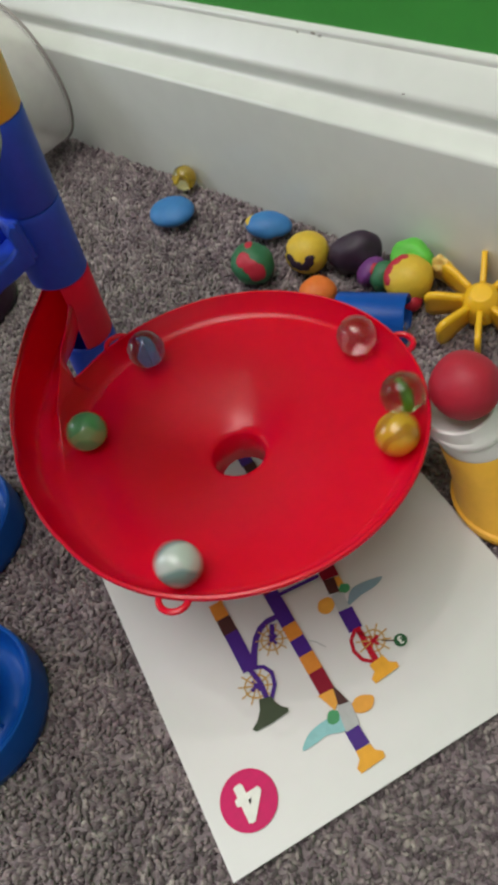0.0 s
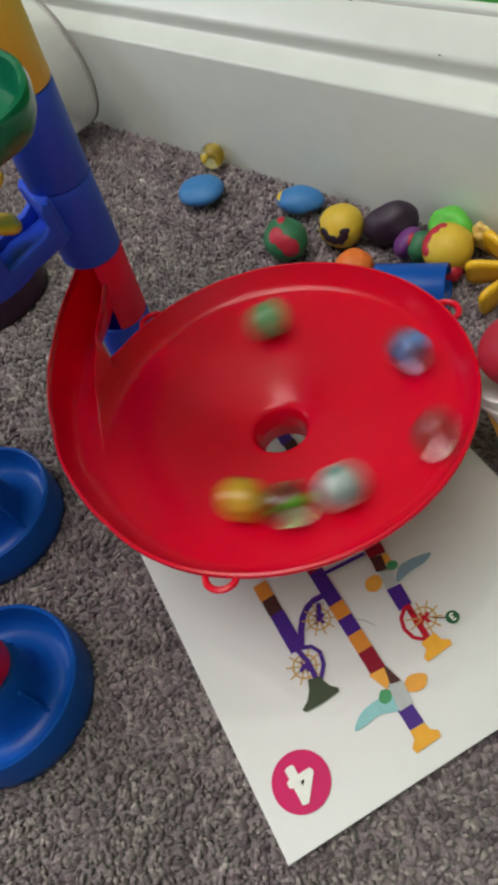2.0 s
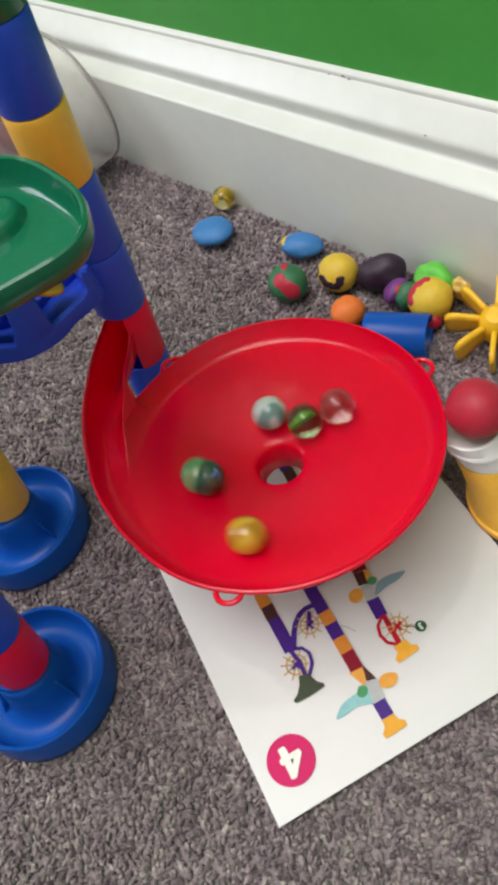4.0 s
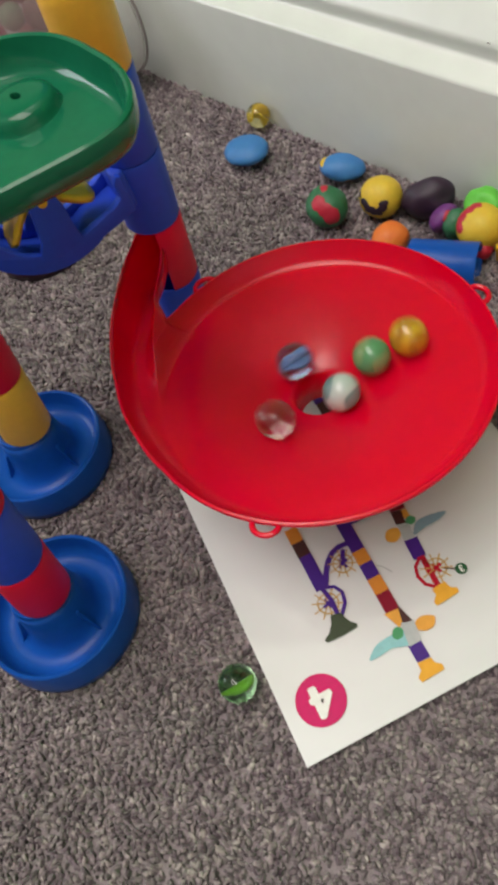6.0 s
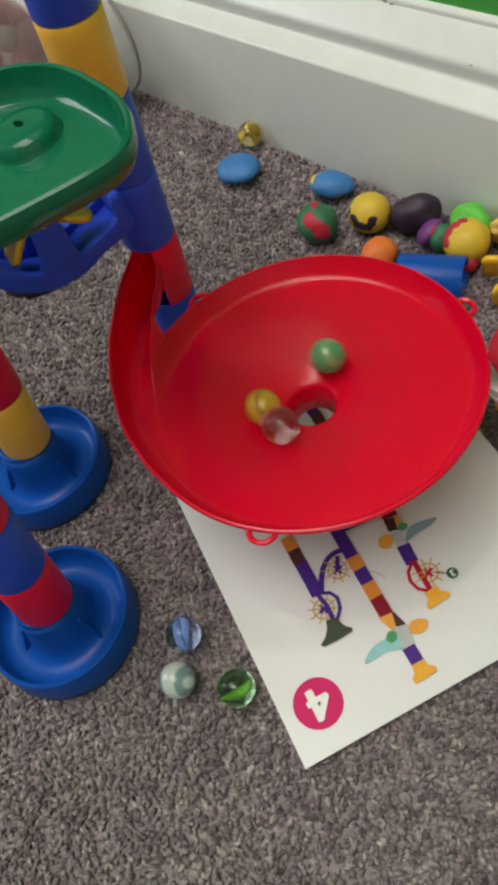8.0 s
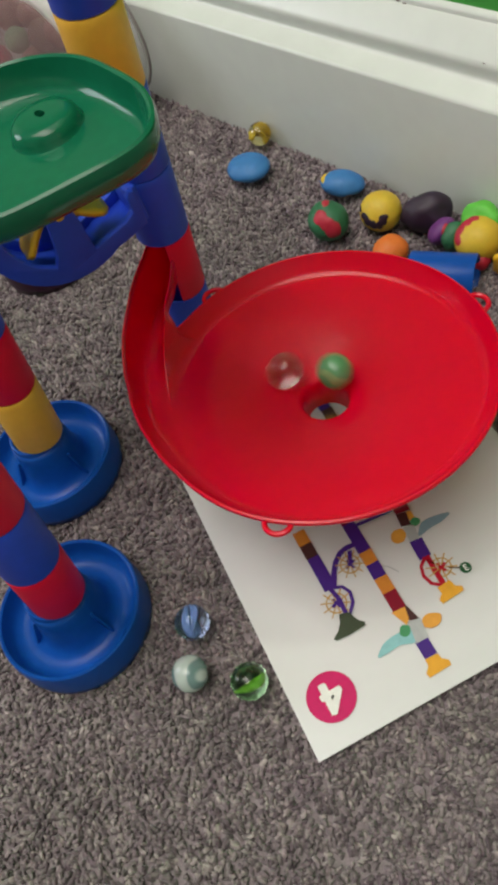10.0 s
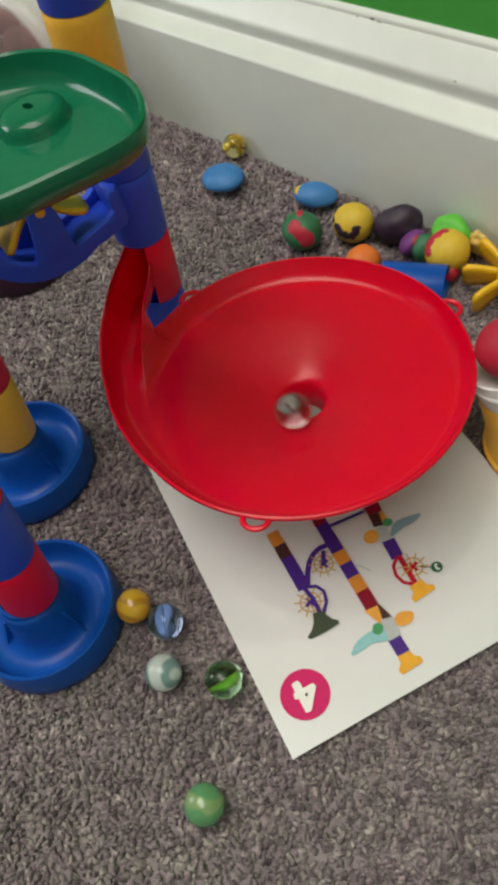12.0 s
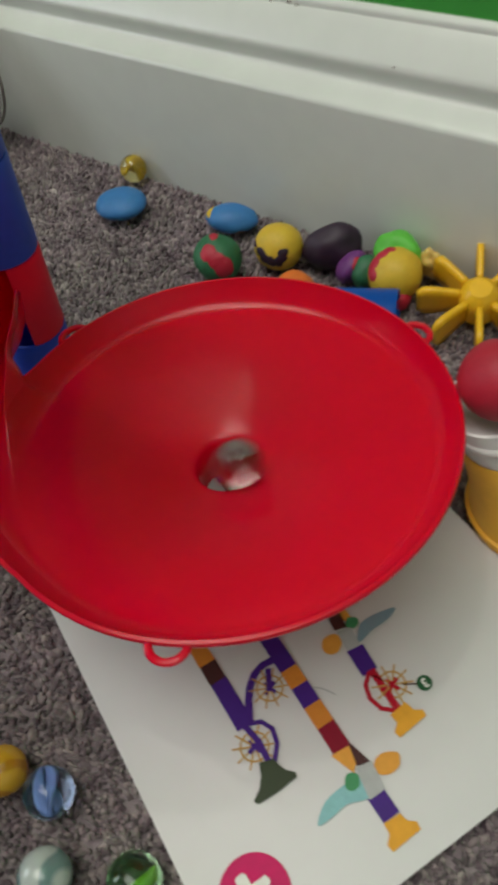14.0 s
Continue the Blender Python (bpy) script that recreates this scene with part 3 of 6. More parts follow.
INKS = {k: ink("print_" + k, v) for k, v in INKS.items()}
LIFT = itertools.count()


def printed(name, colour, outline):
    """One printed patch, outline in millimetres on the page."""
    z = PRINT_Z + 0.00003 * (next(LIFT) % 12)
    bm = bmesh.new()
    bm.faces.new([bm.verts.new((x / 1000, y / 1000, z)) for x, y in outline])
    bmesh.ops.triangulate(bm, faces=bm.faces[:])
    return part(name, bm, INKS[colour], booklet, smooth=False)


def strip(name, colour, x0, x1, y0, y1, w):
    dx, dy = x1 - x0, y1 - y0
    l = math.hypot(dx, dy)
    nx, ny = -dy / l * w / 2, dx / l * w / 2
    return printed(name, colour, [(x0 + nx, y0 + ny), (x0 - nx, y0 - ny), (x1 - nx, y1 - ny), (x1 + nx, y1 + ny)])


def ribbon(name, colour, pts, w):
    left, right = [], []
    for i, (x, y) in enumerate(pts):
        (ax, ay), (bx, by) = pts[max(i - 1, 0)], pts[min(i + 1, len(pts) - 1)]
        l = math.hypot(bx - ax, by - ay)
        nx, ny = -(by - ay) / l * w / 2, (bx - ax) / l * w / 2
        left.append((x + nx, y + ny))
        right.append((x - nx, y - ny))
    return printed(name, colour, left + right[::-1])


def disc(name, colour, x, y, r, n=40):
    return printed(name, colour, [(x + r * math.cos(2 * math.pi * k / n), y + r * math.sin(2 * math.pi * k / n)) for k in range(n)])


def blob(name, colour, pts, n=4):
    """A smooth closed patch through a few points."""
    out = []
    m = len(pts)
    for i in range(m):
        p0, p1, p2, p3 = (Vector((*pts[(i + k - 1) % m], 0)) for k in range(4))
        for k in range(n):
            t = k / n
            out.append((0.5 * ((2 * p1) + (p2 - p0) * t + (2 * p0 - 5 * p1 + 4 * p2 - p3) * t * t + (3 * p1 - p0 - 3 * p2 + p3) * t ** 3)).to_tuple()[:2])
    return printed(name, colour, out)


def printed_wheel(x, y, r, frame_colour):
    for k in range(10):
        a = 2 * math.pi * (k + 0.3) / 10
        strip("printed_spoke", "gold", x + 1.2 * math.cos(a), x + r * 1.15 * math.cos(a), y + 1.2 * math.sin(a), y + r * 1.15 * math.sin(a), 0.55)
    ring = [(x + r * 0.72 * math.cos(2 * math.pi * k / 24), y + r * 0.72 * math.sin(2 * math.pi * k / 24)) for k in range(25)]
    ribbon("printed_wheel", "gold", ring, 0.6)
    for a in (0.4, 1.9, 3.4):
        strip("printed_axle", frame_colour, x - 2.6 * math.cos(a), x + 2.6 * math.cos(a), y - 2.6 * math.sin(a), y + 2.6 * math.sin(a), 1.3)


def print_page():
    # first column
    for y0, y1, c in ((95.0, 87.2, "orange"), (87.2, 79.6, "brown"), (79.6, 61.5, "purple")):
        strip("printed_tube", c, 38.4, 38.2, y0, y1, 6.0)
    ribbon("printed_arch", "purple", [(61.0, 72.6), (57.5, 75.2), (53.6, 75.6), (49.8, 74.6), (46.2, 71.8), (43.2, 67.8), (40.0, 62.0)], 2.6)
    printed_wheel(51.4, 67.6, 6.0, "purple")
    strip("printed_bracket", "purple", 54.5, 51.4, 73.5, 67.6, 2.0)
    printed_wheel(37.3, 54.5, 6.3, "purple")
    ribbon("printed_frame", "purple", [(38.5, 62.0), (43.2, 59.8), (45.0, 56.0), (43.8, 51.2), (40.2, 47.2)], 1.6)
    ribbon("printed_frame", "purple", [(38.0, 62.0), (39.2, 55.0), (38.6, 47.6)], 2.0)
    printed("printed_cone", "green", [(35.8, 49.4), (40.4, 48.0), (40.8, 45.4), (41.8, 42.9), (43.9, 40.8), (43.4, 39.4), (36.4, 39.0), (29.4, 39.4), (28.5, 40.8), (31.8, 42.8), (34.2, 45.6)])
    for x in (33.5, 36.6, 39.6):
        strip("printed_rib", "light_green", 37.0 + (x - 36.6) * 0.5, x, 47.0, 40.6, 0.5)
    # middle column
    for y0, y1, c in ((97.0, 86.0, "red"), (86.0, 69.6, "purple"), (69.6, 62.8, "orange"), (62.8, 55.2, "purple"), (55.2, 47.4, "orange"), (47.4, 38.2, "red")):
        strip("printed_tube", c, 60.6 - (90 - y0) * 0.02, 60.6 - (90 - y1) * 0.02, y0, y1, 6.2)
    printed("printed_tube", "brown", [(60.0, 38.2), (62.8, 38.2), (64.6, 30.6), (60.6, 31.6)])
    printed("printed_spout", "pale_orange", [(55.6, 38.6), (62.0, 38.0), (60.6, 32.4), (58.4, 30.6)])
    printed("printed_tube", "grey", [(59.6, 31.4), (65.0, 30.6), (63.6, 21.8), (57.8, 21.8)])
    blob("printed_wing", "teal", [(41.0, 24.6), (45.5, 28.4), (51.5, 29.6), (59.5, 29.0), (62.0, 26.0), (58.0, 22.6), (51.5, 24.6), (46.0, 24.2)])
    blob("printed_blob", "light_green", [(54.0, 29.0), (56.4, 31.6), (59.2, 30.0), (57.8, 26.9), (55.0, 26.8)])
    blob("printed_wing", "pale_orange", [(63.6, 27.6), (66.6, 30.4), (70.0, 30.2), (73.2, 27.8), (70.8, 24.6), (66.6, 24.6)])
    strip("printed_tube", "purple", 60.3, 60.2, 22.4, 14.6, 5.8)
    printed("printed_foot", "yellow", [(57.2, 14.6), (63.0, 14.2), (63.4, 11.6), (65.6, 9.8), (65.2, 7.6), (55.0, 7.2), (54.6, 9.4), (57.0, 11.6)])
    for y0, y1, c in ((160.0, 150.0, "purple"), (150.0, 141.0, "brown"), (141.0, 132.0, "red")):
        strip("printed_tube", c, 83.0, 82.6, y0, y1, 6.0)
    ribbon("printed_curl", "grey", [(63.3, 59.5), (65.4, 57.6), (66.8, 55.4), (68.0, 53.2)], 0.5)
    # third column
    strip("printed_bar", "purple", 62.2, 81.0, 83.2, 81.2, 1.6)
    printed("printed_tube", "red", [(81.4, 85.4), (83.6, 87.6), (87.0, 87.0), (89.2, 83.4), (88.2, 76.8), (81.4, 78.2)])
    printed("printed_tube", "brown", [(81.4, 78.2), (86.0, 77.0), (84.6, 70.2), (80.4, 71.4)])
    printed("printed_spout", "pale_orange", [(83.0, 77.4), (88.2, 76.6), (88.0, 72.0), (86.0, 71.2)])
    blob("printed_wing", "blue_grey", [(84.6, 63.2), (86.6, 66.6), (90.0, 68.8), (96.0, 68.4), (102.4, 66.4), (98.0, 64.4), (91.0, 64.2)])
    blob("printed_blob", "light_green", [(84.6, 70.6), (86.8, 72.8), (89.4, 71.0), (88.4, 68.8), (85.6, 68.6)])
    blob("printed_blob", "pale_orange", [(73.2, 68.0), (75.4, 71.2), (79.6, 70.8), (80.6, 67.6), (77.8, 64.9), (74.6, 65.2)])
    printed("printed_tube", "grey", [(80.8, 70.6), (85.8, 69.4), (84.6, 62.6), (79.6, 62.8)])
    printed("printed_tube", "purple", [(79.4, 63.0), (85.4, 62.2), (84.4, 52.8), (78.6, 53.0)])
    printed_wheel(84.8, 45.6, 6.0, "bright_red")
    ribbon("printed_frame", "bright_red", [(81.4, 53.2), (77.6, 50.2), (76.2, 46.0), (77.2, 41.4), (80.6, 38.2)], 1.5)
    ribbon("printed_frame", "bright_red", [(82.4, 53.4), (81.8, 46.0), (81.4, 38.2)], 2.4)
    printed("printed_foot", "yellow", [(78.2, 38.2), (84.6, 38.8), (85.2, 35.4), (87.6, 33.8), (87.2, 31.8), (76.4, 31.0), (76.0, 33.2), (78.4, 35.2)])
    strip("printed_line", "brown", 87.4, 91.4, 43.8, 41.2, 0.5)
    disc("printed_dot", "dark_green", 93.5, 40.2, 2.6, 28)
    # page number disc
    disc("printed_disc", "pink", 16.1, 20.1, 10.6, 56)


print_page()


def page_text(body, x, y, size, turn, colour, bold=0.0):
    data = bpy.data.curves.new("figure", "FONT")
    data.body, data.size, data.align_x, data.align_y = body, size, "CENTER", "CENTER"
    data.offset = bold
    ob = new("printed_figure", data)
    data.materials.append(INKS[colour])
    ob.parent = booklet
    ob.matrix_basis = pose(x / 1000, y / 1000, PRINT_Z + 0.0004 + 0.00003 * (next(LIFT) % 5), 0, 0, turn)
    return ob


for dx, dy in ((0, 0), (-0.5, 0.2), (0.5, -0.2), (0.1, 0.5)):
    page_text("4", 16.4 + dx, 20.2 + dy, 0.0178, 180, "white", 0.0004)
page_text("3", 93.5, 40.2, 0.0042, 180, "white", 0.0001)

# ---------------------------------------------------------------- clay balls and toys by the wall
CL = {"blue": clay("blue_clay", (0.03, 0.17, 0.42)), "green": clay("green_clay", (0.02, 0.13, 0.055)), "red": clay("red_clay", (0.44, 0.012, 0.035)),
      "yellow": clay("yellow_clay", (0.62, 0.42, 0.03)), "black": clay("black_clay", (0.022, 0.008, 0.024)), "orange": clay("orange_clay", (0.70, 0.16, 0.02)),
      "purple": clay("purple_clay", (0.14, 0.03, 0.17)), "lime": clay("lime_clay", (0.10, 0.50, 0.05)), "cream": clay("cream_clay", (0.72, 0.52, 0.14)), "mud": clay("brown_clay", (0.16, 0.09, 0.05))}


VIEW = Vector((0.53, -0.55, 0.64)).normalized()
RIGHT = Vector((0.70, 0.71, 0.0)).normalized()
UP = RIGHT.cross(VIEW) * -1 if RIGHT.cross(VIEW).z < 0 else RIGHT.cross(VIEW)


def facing(a, b):
    """A direction on a ball: a to the side and b up, on the half that faces into the room."""
    return (RIGHT * a + UP * b + VIEW * math.sqrt(max(0.0, 1 - a * a - b * b))).to_tuple()


def clay_ball(m, name, label, body, size, patches=(), rough=0.07, seed=1, squeeze=0.06):
    """A ball of clay with flat patches of other colours pressed into it: (direction, radii, colour, twist)."""
    top = thing(name, m, label, "modelling clay", "clay balls by the wall")
    rx, ry, rz = size
    part("ball", lump(rx, ry, rz, rough, 4, seed, 1.4, squeeze), CL[body], top)
    for k, (dirn, (pu, pv), col) in enumerate(patches):
        d = Vector(dirn).normalized()
        bm = lump(1, 1, 1, 0.18, 3, seed + k + 5, 1.6)
        q = d.to_track_quat("Z", "X")
        for v in bm.verts:
            loc = q @ Vector((v.co.x * pu, v.co.y * pv, 0))
            p = (d + loc).normalized()
            kk = 1 + rough * noise.noise(p * 1.4 + Vector((seed * 3.1, seed * 1.7, seed)))
            h = 1.0 + 0.035 * v.co.z - 0.01
            v.co = Vector((p.x * rx, p.y * ry, p.z * rz)) * kk * h
        part("patch", bm, CL[col], top)
    return top


clay_ball(pose(-0.1990, 0.2290, 0.0108, 0, 0, 0), "clay_ball", "green clay ball with red patches pressed in", "green", (0.0125, 0.0122, 0.0118),
          [(facing(-0.30, 0.26), (0.42, 0.40), "red"), (facing(-0.05, -0.12), (0.36, 0.40), "red"), (facing(0.20, -0.48), (0.56, 0.44), "red"), (facing(0.05, 0.88), (0.32, 0.18), "red"), ((-0.9, 0.4, -0.2), (0.4, 0.4), "red")], seed=2)
clay_ball(pose(-0.1768, 0.2510, 0.0105), "clay_ball", "yellow clay ball with a black clay smile", "yellow", (0.0122, 0.0120, 0.0116),
          [(facing(a, b), (w, h), "black") for a, b, w, h in ((-0.82, -0.10, 0.20, 0.30), (-0.70, -0.40, 0.28, 0.26), (-0.46, -0.60, 0.32, 0.22), (-0.18, -0.68, 0.32, 0.20), (0.02, -0.54, 0.22, 0.24), (0.10, -0.32, 0.18, 0.26), (-0.92, 0.32, 0.14, 0.24))], seed=3, rough=0.05)
clay_ball(pose(-0.1518, 0.2632, 0.0104, 0, 0, 36), "clay_lump", "black clay lump, roughly pillow shaped", "black", (0.0150, 0.0105, 0.0120), rough=0.16, seed=4)
clay_ball(pose(-0.1525, 0.2300, 0.0080), "clay_ball", "orange clay ball half hidden by the dish", "orange", (0.0100, 0.0100, 0.0088), seed=5)
clay_ball(pose(-0.2870, 0.2445, 0.0068, 0, 0, 20), "clay_disc", "flattened light blue clay disc on the carpet", "blue", (0.0156, 0.0132, 0.0068), rough=0.05, seed=6)
clay_ball(pose(-0.2175, 0.2620, 0.0075, 0, 8, 30), "clay_disc", "flattened blue clay piece with a yellow edge", "blue", (0.0142, 0.0100, 0.0066), [((-0.8, 0.1, 0.4), (0.30, 0.7), "yellow"), ((0.3, -0.6, -0.75), (0.8, 0.3), "mud")], rough=0.08, seed=7)
clay_ball(pose(-0.1370, 0.2568, 0.0080, 10, 30, 0), "clay_piece", "small purple clay piece", "purple", (0.0062, 0.0088, 0.0092), [((0.2, -0.2, 1), (0.5, 0.3), "red")], rough=0.1, seed=8)
clay_ball(pose(-0.1285, 0.2568, 0.0078), "clay_piece", "small dark green clay piece", "green", (0.0068, 0.0085, 0.0090), rough=0.1, seed=9)
clay_ball(pose(-0.1138, 0.2585, 0.0112), "clay_ball", "large yellow clay ball with red edging", "yellow", (0.0128, 0.0126, 0.0124), [(facing(-0.90, 0.20), (0.26, 0.34), "red"), (facing(-0.76, 0.56), (0.34, 0.30), "red"), (facing(-0.46, 0.82), (0.36, 0.26), "red"), (facing(-0.10, 0.96), (0.32, 0.22), "red")], rough=0.04, seed=10)
clay_ball(pose(-0.1192, 0.2700, 0.0130), "clay_piece", "bright lime green clay piece against the skirting", "lime", (0.0122, 0.0090, 0.0112), [((-0.9, -0.3, 0.2), (0.5, 0.4), "lime")], rough=0.18, seed=11)
clay_ball(pose(-0.1075, 0.2510, 0.0050), "clay_piece", "small dark red clay bead", "red", (0.0058, 0.0055, 0.0056), rough=0.1, seed=12)
clay_ball(pose(-0.1040, 0.2735, 0.0105, 20, 10, 0), "clay_piece", "crumbled cream clay scrap", "cream", (0.0060, 0.0048, 0.0095), [((0.7, -0.5, -0.3), (0.7, 0.5), "cream")], rough=0.35, seed=13)

# loose blue tube lying on the carpet
lying = tube(pose(-0.1030, 0.2355, 0.0078) @ pose(0, 0, 0, 0, 0, 26.5) @ pose(0, 0, 0, 0, -90, 0) @ pose(0, 0, -0.004), BASE_BLUE, "bright blue plastic tube lying on the carpet", 0.036)

# loose yellow paddle wheel standing against the clay
AX = Vector((0.12, -0.20, 1.0)).normalized()
paddle_wheel("toy_windmill", Matrix.Translation((-0.0722, 0.2598, 0.0118)) @ Vector((0, 0, 1)).rotation_difference(AX).to_matrix().to_4x4() @ pose(0, 0, 0, 0, 0, -62), 0.0090, 0.0268, 8, 0.0170, "yellow plastic paddle wheel leaning by the skirting", 0.0150, None, 0.02)


def shaker():
    """A white and yellow toy cup with a red clay ball sitting in its mouth."""
    m = Matrix.Translation((-0.0033, 0.1832, -0.0005))
    top = thing("toy_cup", m, "yellow and white plastic toy cup holding a ball", "toy")
    body = lathe([(0.0, 0.0005), (0.0262, 0.0005), (0.0270, 0.0016), (0.0268, 0.0052), (0.0262, 0.0060), (0.0250, 0.0064), (0.0236, 0.0096), (0.0210, 0.0160), (0.0184, 0.0240), (0.0165, 0.0320), (0.0152, 0.0385), (0.0146, 0.0400)], 56)
    collar = lathe([(0.0143, 0.0394), (0.0140, 0.0462), (0.0147, 0.0468), (0.0150, 0.0480), (0.0147, 0.0492), (0.0140, 0.0498), (0.0137, 0.0550), (0.0128, 0.0553), (0.0118, 0.0520), (0.0, 0.0500)], 56)
    # the neck leans out over one side of the foot
    for bm in (body, collar):
        for v in bm.verts:
            v.co.x, v.co.y = v.co.x + -0.435 * v.co.z, v.co.y + -0.185 * v.co.z
    part("base", body, YELLOW, top, "yellow plastic body with a flared foot")
    part("collar", collar, surface("white_plastic", (0.76, 0.74, 0.74), 0.4, 40, 0.04, 0.03), top, "white plastic ribbed collar")
    ball = thing("clay_ball", pose(-0.0242, 0.1744, 0.0665), "red clay ball resting in a plastic cup", "modelling clay", "clay balls by the wall")
    part("ball", lump(0.0128, 0.0128, 0.0125, 0.05, 4, 21, 1.2), CL["red"], ball)
    return top


shaker()


def cloudy(name, colour, lo, hi):
    """Thin half-clear plastic, hazier in patches."""
    m = bpy.data.materials.new(name)
    m.use_nodes = True
    nt = m.node_tree
    bs = nt.nodes["Principled BSDF"]
    bs.inputs["Base Color"].default_value, bs.inputs["Roughness"].default_value = (*colour, 1), 0.3
    mr = nt.nodes.new("ShaderNodeMapRange")
    mr.inputs["To Min"].default_value, mr.inputs["To Max"].default_value = lo, hi
    nt.links.new(noise_tex(nt, 30), mr.inputs["Value"])
    nt.links.new(mr.outputs[0], bs.inputs["Alpha"])
    return m


def clear_tub():
    """A cloudy plastic tub with round ends, standing against the skirting, with toy balls in it."""
    top = thing("plastic_tub", pose(-0.5480, 0.2560, 0.0535), "cloudy clear plastic tub of balls against skirting", "tub")

    def outline(inset, y):
        ring = []
        for k in range(72):
            a = 2 * math.pi * (k + 0.5) / 72
            r = 0.0530 - inset
            ring.append((math.copysign(0.0860, math.cos(a)) + r * math.cos(a), y, r * math.sin(a)))
        return ring

    shell = cloudy("cloudy_plastic", (0.42, 0.28, 0.27), 0.30, 0.48)
    milky = cloudy("milky_plastic", (0.80, 0.77, 0.75), 0.30, 0.55)
    for nm, lev, mat, lab in (("front_face", ((0.0400, -0.0352), (0.0200, -0.0354), (0.0085, -0.0350), (0.0060, -0.0340)), shell, "hazy clear front of the tub"),
                              ("edge_band", ((0.0060, -0.0340), (0.0030, -0.0322), (0.0010, -0.0290), (0.0, -0.0240), (0.0, 0.0120), (0.0006, 0.0150)), milky, "milky rounded edge of the tub"),
                              ("lid_seam", ((-0.0006, 0.0150), (-0.0010, 0.0160), (-0.0008, 0.0172), (0.0010, 0.0176)), surface("grey_seam", (0.30, 0.27, 0.26), 0.5, 60, 0.1), "dark seam round the back edge")):
        body = part(nm, loft([outline(i, y) for i, y in lev], cap=nm == "front_face") if nm != "front_face" else loft([outline(i, y) for i, y in lev[::-1]]), mat, top, lab)
        body.modifiers.new("thickness", "SOLIDIFY").thickness = 0.0010
    return top


clear_tub()
BALL_RED = surface("brick_red_ball", (0.34, 0.12, 0.11), 0.5, 60, 0.1)
BALL_PINK = surface("pink_ball", (0.70, 0.08, 0.17), 0.4, 60, 0.1)
BALL_BROWN = surface("brown_ball", (0.26, 0.14, 0.12), 0.5, 60, 0.1)
TUB_BALLS = [((-0.5655, 0.2470, 0.0351), 0.0105, surface("pale_green_ball", (0.30, 0.52, 0.32), 0.4, 60, 0.15), "pale green swirled ball inside the tub"),
             ((-0.5974, 0.2303, 0.0170), 0.0165, BALL_PINK, "pink ball inside the tub"),
             ((-0.5497, 0.2486, 0.0155), 0.0150, BALL_RED, "brick red ball inside the tub"),
             ((-0.5360, 0.2580, 0.0395), 0.0125, BALL_BROWN, "brown ball inside the tub"),
             ((-0.5833, 0.2590, 0.0466), 0.0135, BALL_RED, "brick red ball inside the tub"),
             ((-0.5503, 0.2620, 0.0514), 0.0110, BALL_RED, "brick red ball inside the tub"),
             ((-0.6679, 0.2550, 0.0161), 0.0150, BALL_PINK, "pink ball inside the tub"),
             ((-0.5359, 0.2620, 0.0153), 0.0125, BALL_BROWN, "brown ball inside the tub"),
             ((-0.5131, 0.2620, 0.0449), 0.0120, BALL_RED, "brick red ball inside the tub")]
for at, r, mat, lab in TUB_BALLS:
    bm = bmesh.new()
    bmesh.ops.create_icosphere(bm, subdivisions=4, radius=r)
    tagged(part("toy_ball", bm, mat, m=pose(*at)), lab, "ball", "balls in the tub")

# ---------------------------------------------------------------- marbles
MR = 0.0080


def marble(name, m, label, outer, core=None, vanes=0, seed=0, wide=0.74):
    """A glass marble; the clear ones have coloured vanes twisted inside."""
    top = thing(name, m, label, "marble", "glass marbles")
    bm = bmesh.new()
    bmesh.ops.create_uvsphere(bm, u_segments=40, v_segments=24, radius=MR)
    part("ball", bm, outer, top)
    for k in range(vanes):
        bm = bmesh.new()
        rows = []
        for i in range(11):
            u = i / 10
            z = (u - 0.5) * 1.55 * MR
            a = 2.0 * u + 2 * math.pi * k / vanes + seed
            w = MR * wide * math.sqrt(max(0.02, 1 - (2 * u - 1) ** 2))
            rows.append([bm.verts.new((s * w * math.cos(a + 0.5 * s), s * w * math.sin(a + 0.5 * s), z)) for s in (0.03, 0.4, 0.75, 1.0)])
        for p, q in zip(rows, rows[1:]):
            for j in range(3):
                bm.faces.new((p[j], p[j + 1], q[j + 1], q[j]))
        v = part("vane", bm, core, top)
        v.modifiers.new("thickness", "SOLIDIFY").thickness = 0.0009
    return top


CLEAR = glass("clear_glass", (0.76, 0.70, 0.70))
BLUE_GLASS = glass("pale_blue_glass", (0.50, 0.66, 0.97))
GREEN_GLASS = glass("pale_green_glass", (0.42, 0.76, 0.44))
YEL_GLASS = glass("amber_glass", (1.0, 0.90, 0.45))
marble("marble", pose(-0.3045, 0.2735, 0.0078, 40, 20, 0), "clear yellow cat's-eye marble by the skirting", YEL_GLASS, surface("yellow_vane", (0.78, 0.60, 0.06), 0.4), 3, 0.4)
WHITE_M = marble("marble", pose(0, 0, 0), "milky white marble with grey-green veins", swirl("milky_glass", (0.66, 0.74, 0.71), (0.20, 0.33, 0.33), 0.22, 24))
GREEN_M = marble("marble", pose(0, 0, 0), "opaque light green marble with pale streaks", swirl("jade_glass", (0.13, 0.38, 0.17), (0.26, 0.40, 0.17), 0.25, 30))
ORANGE_M = marble("marble", pose(0, 0, 0), "amber yellow marble with brown streaks", swirl("amber_opaque_glass", (0.74, 0.43, 0.03), (0.52, 0.25, 0.02), 0.22, 38))
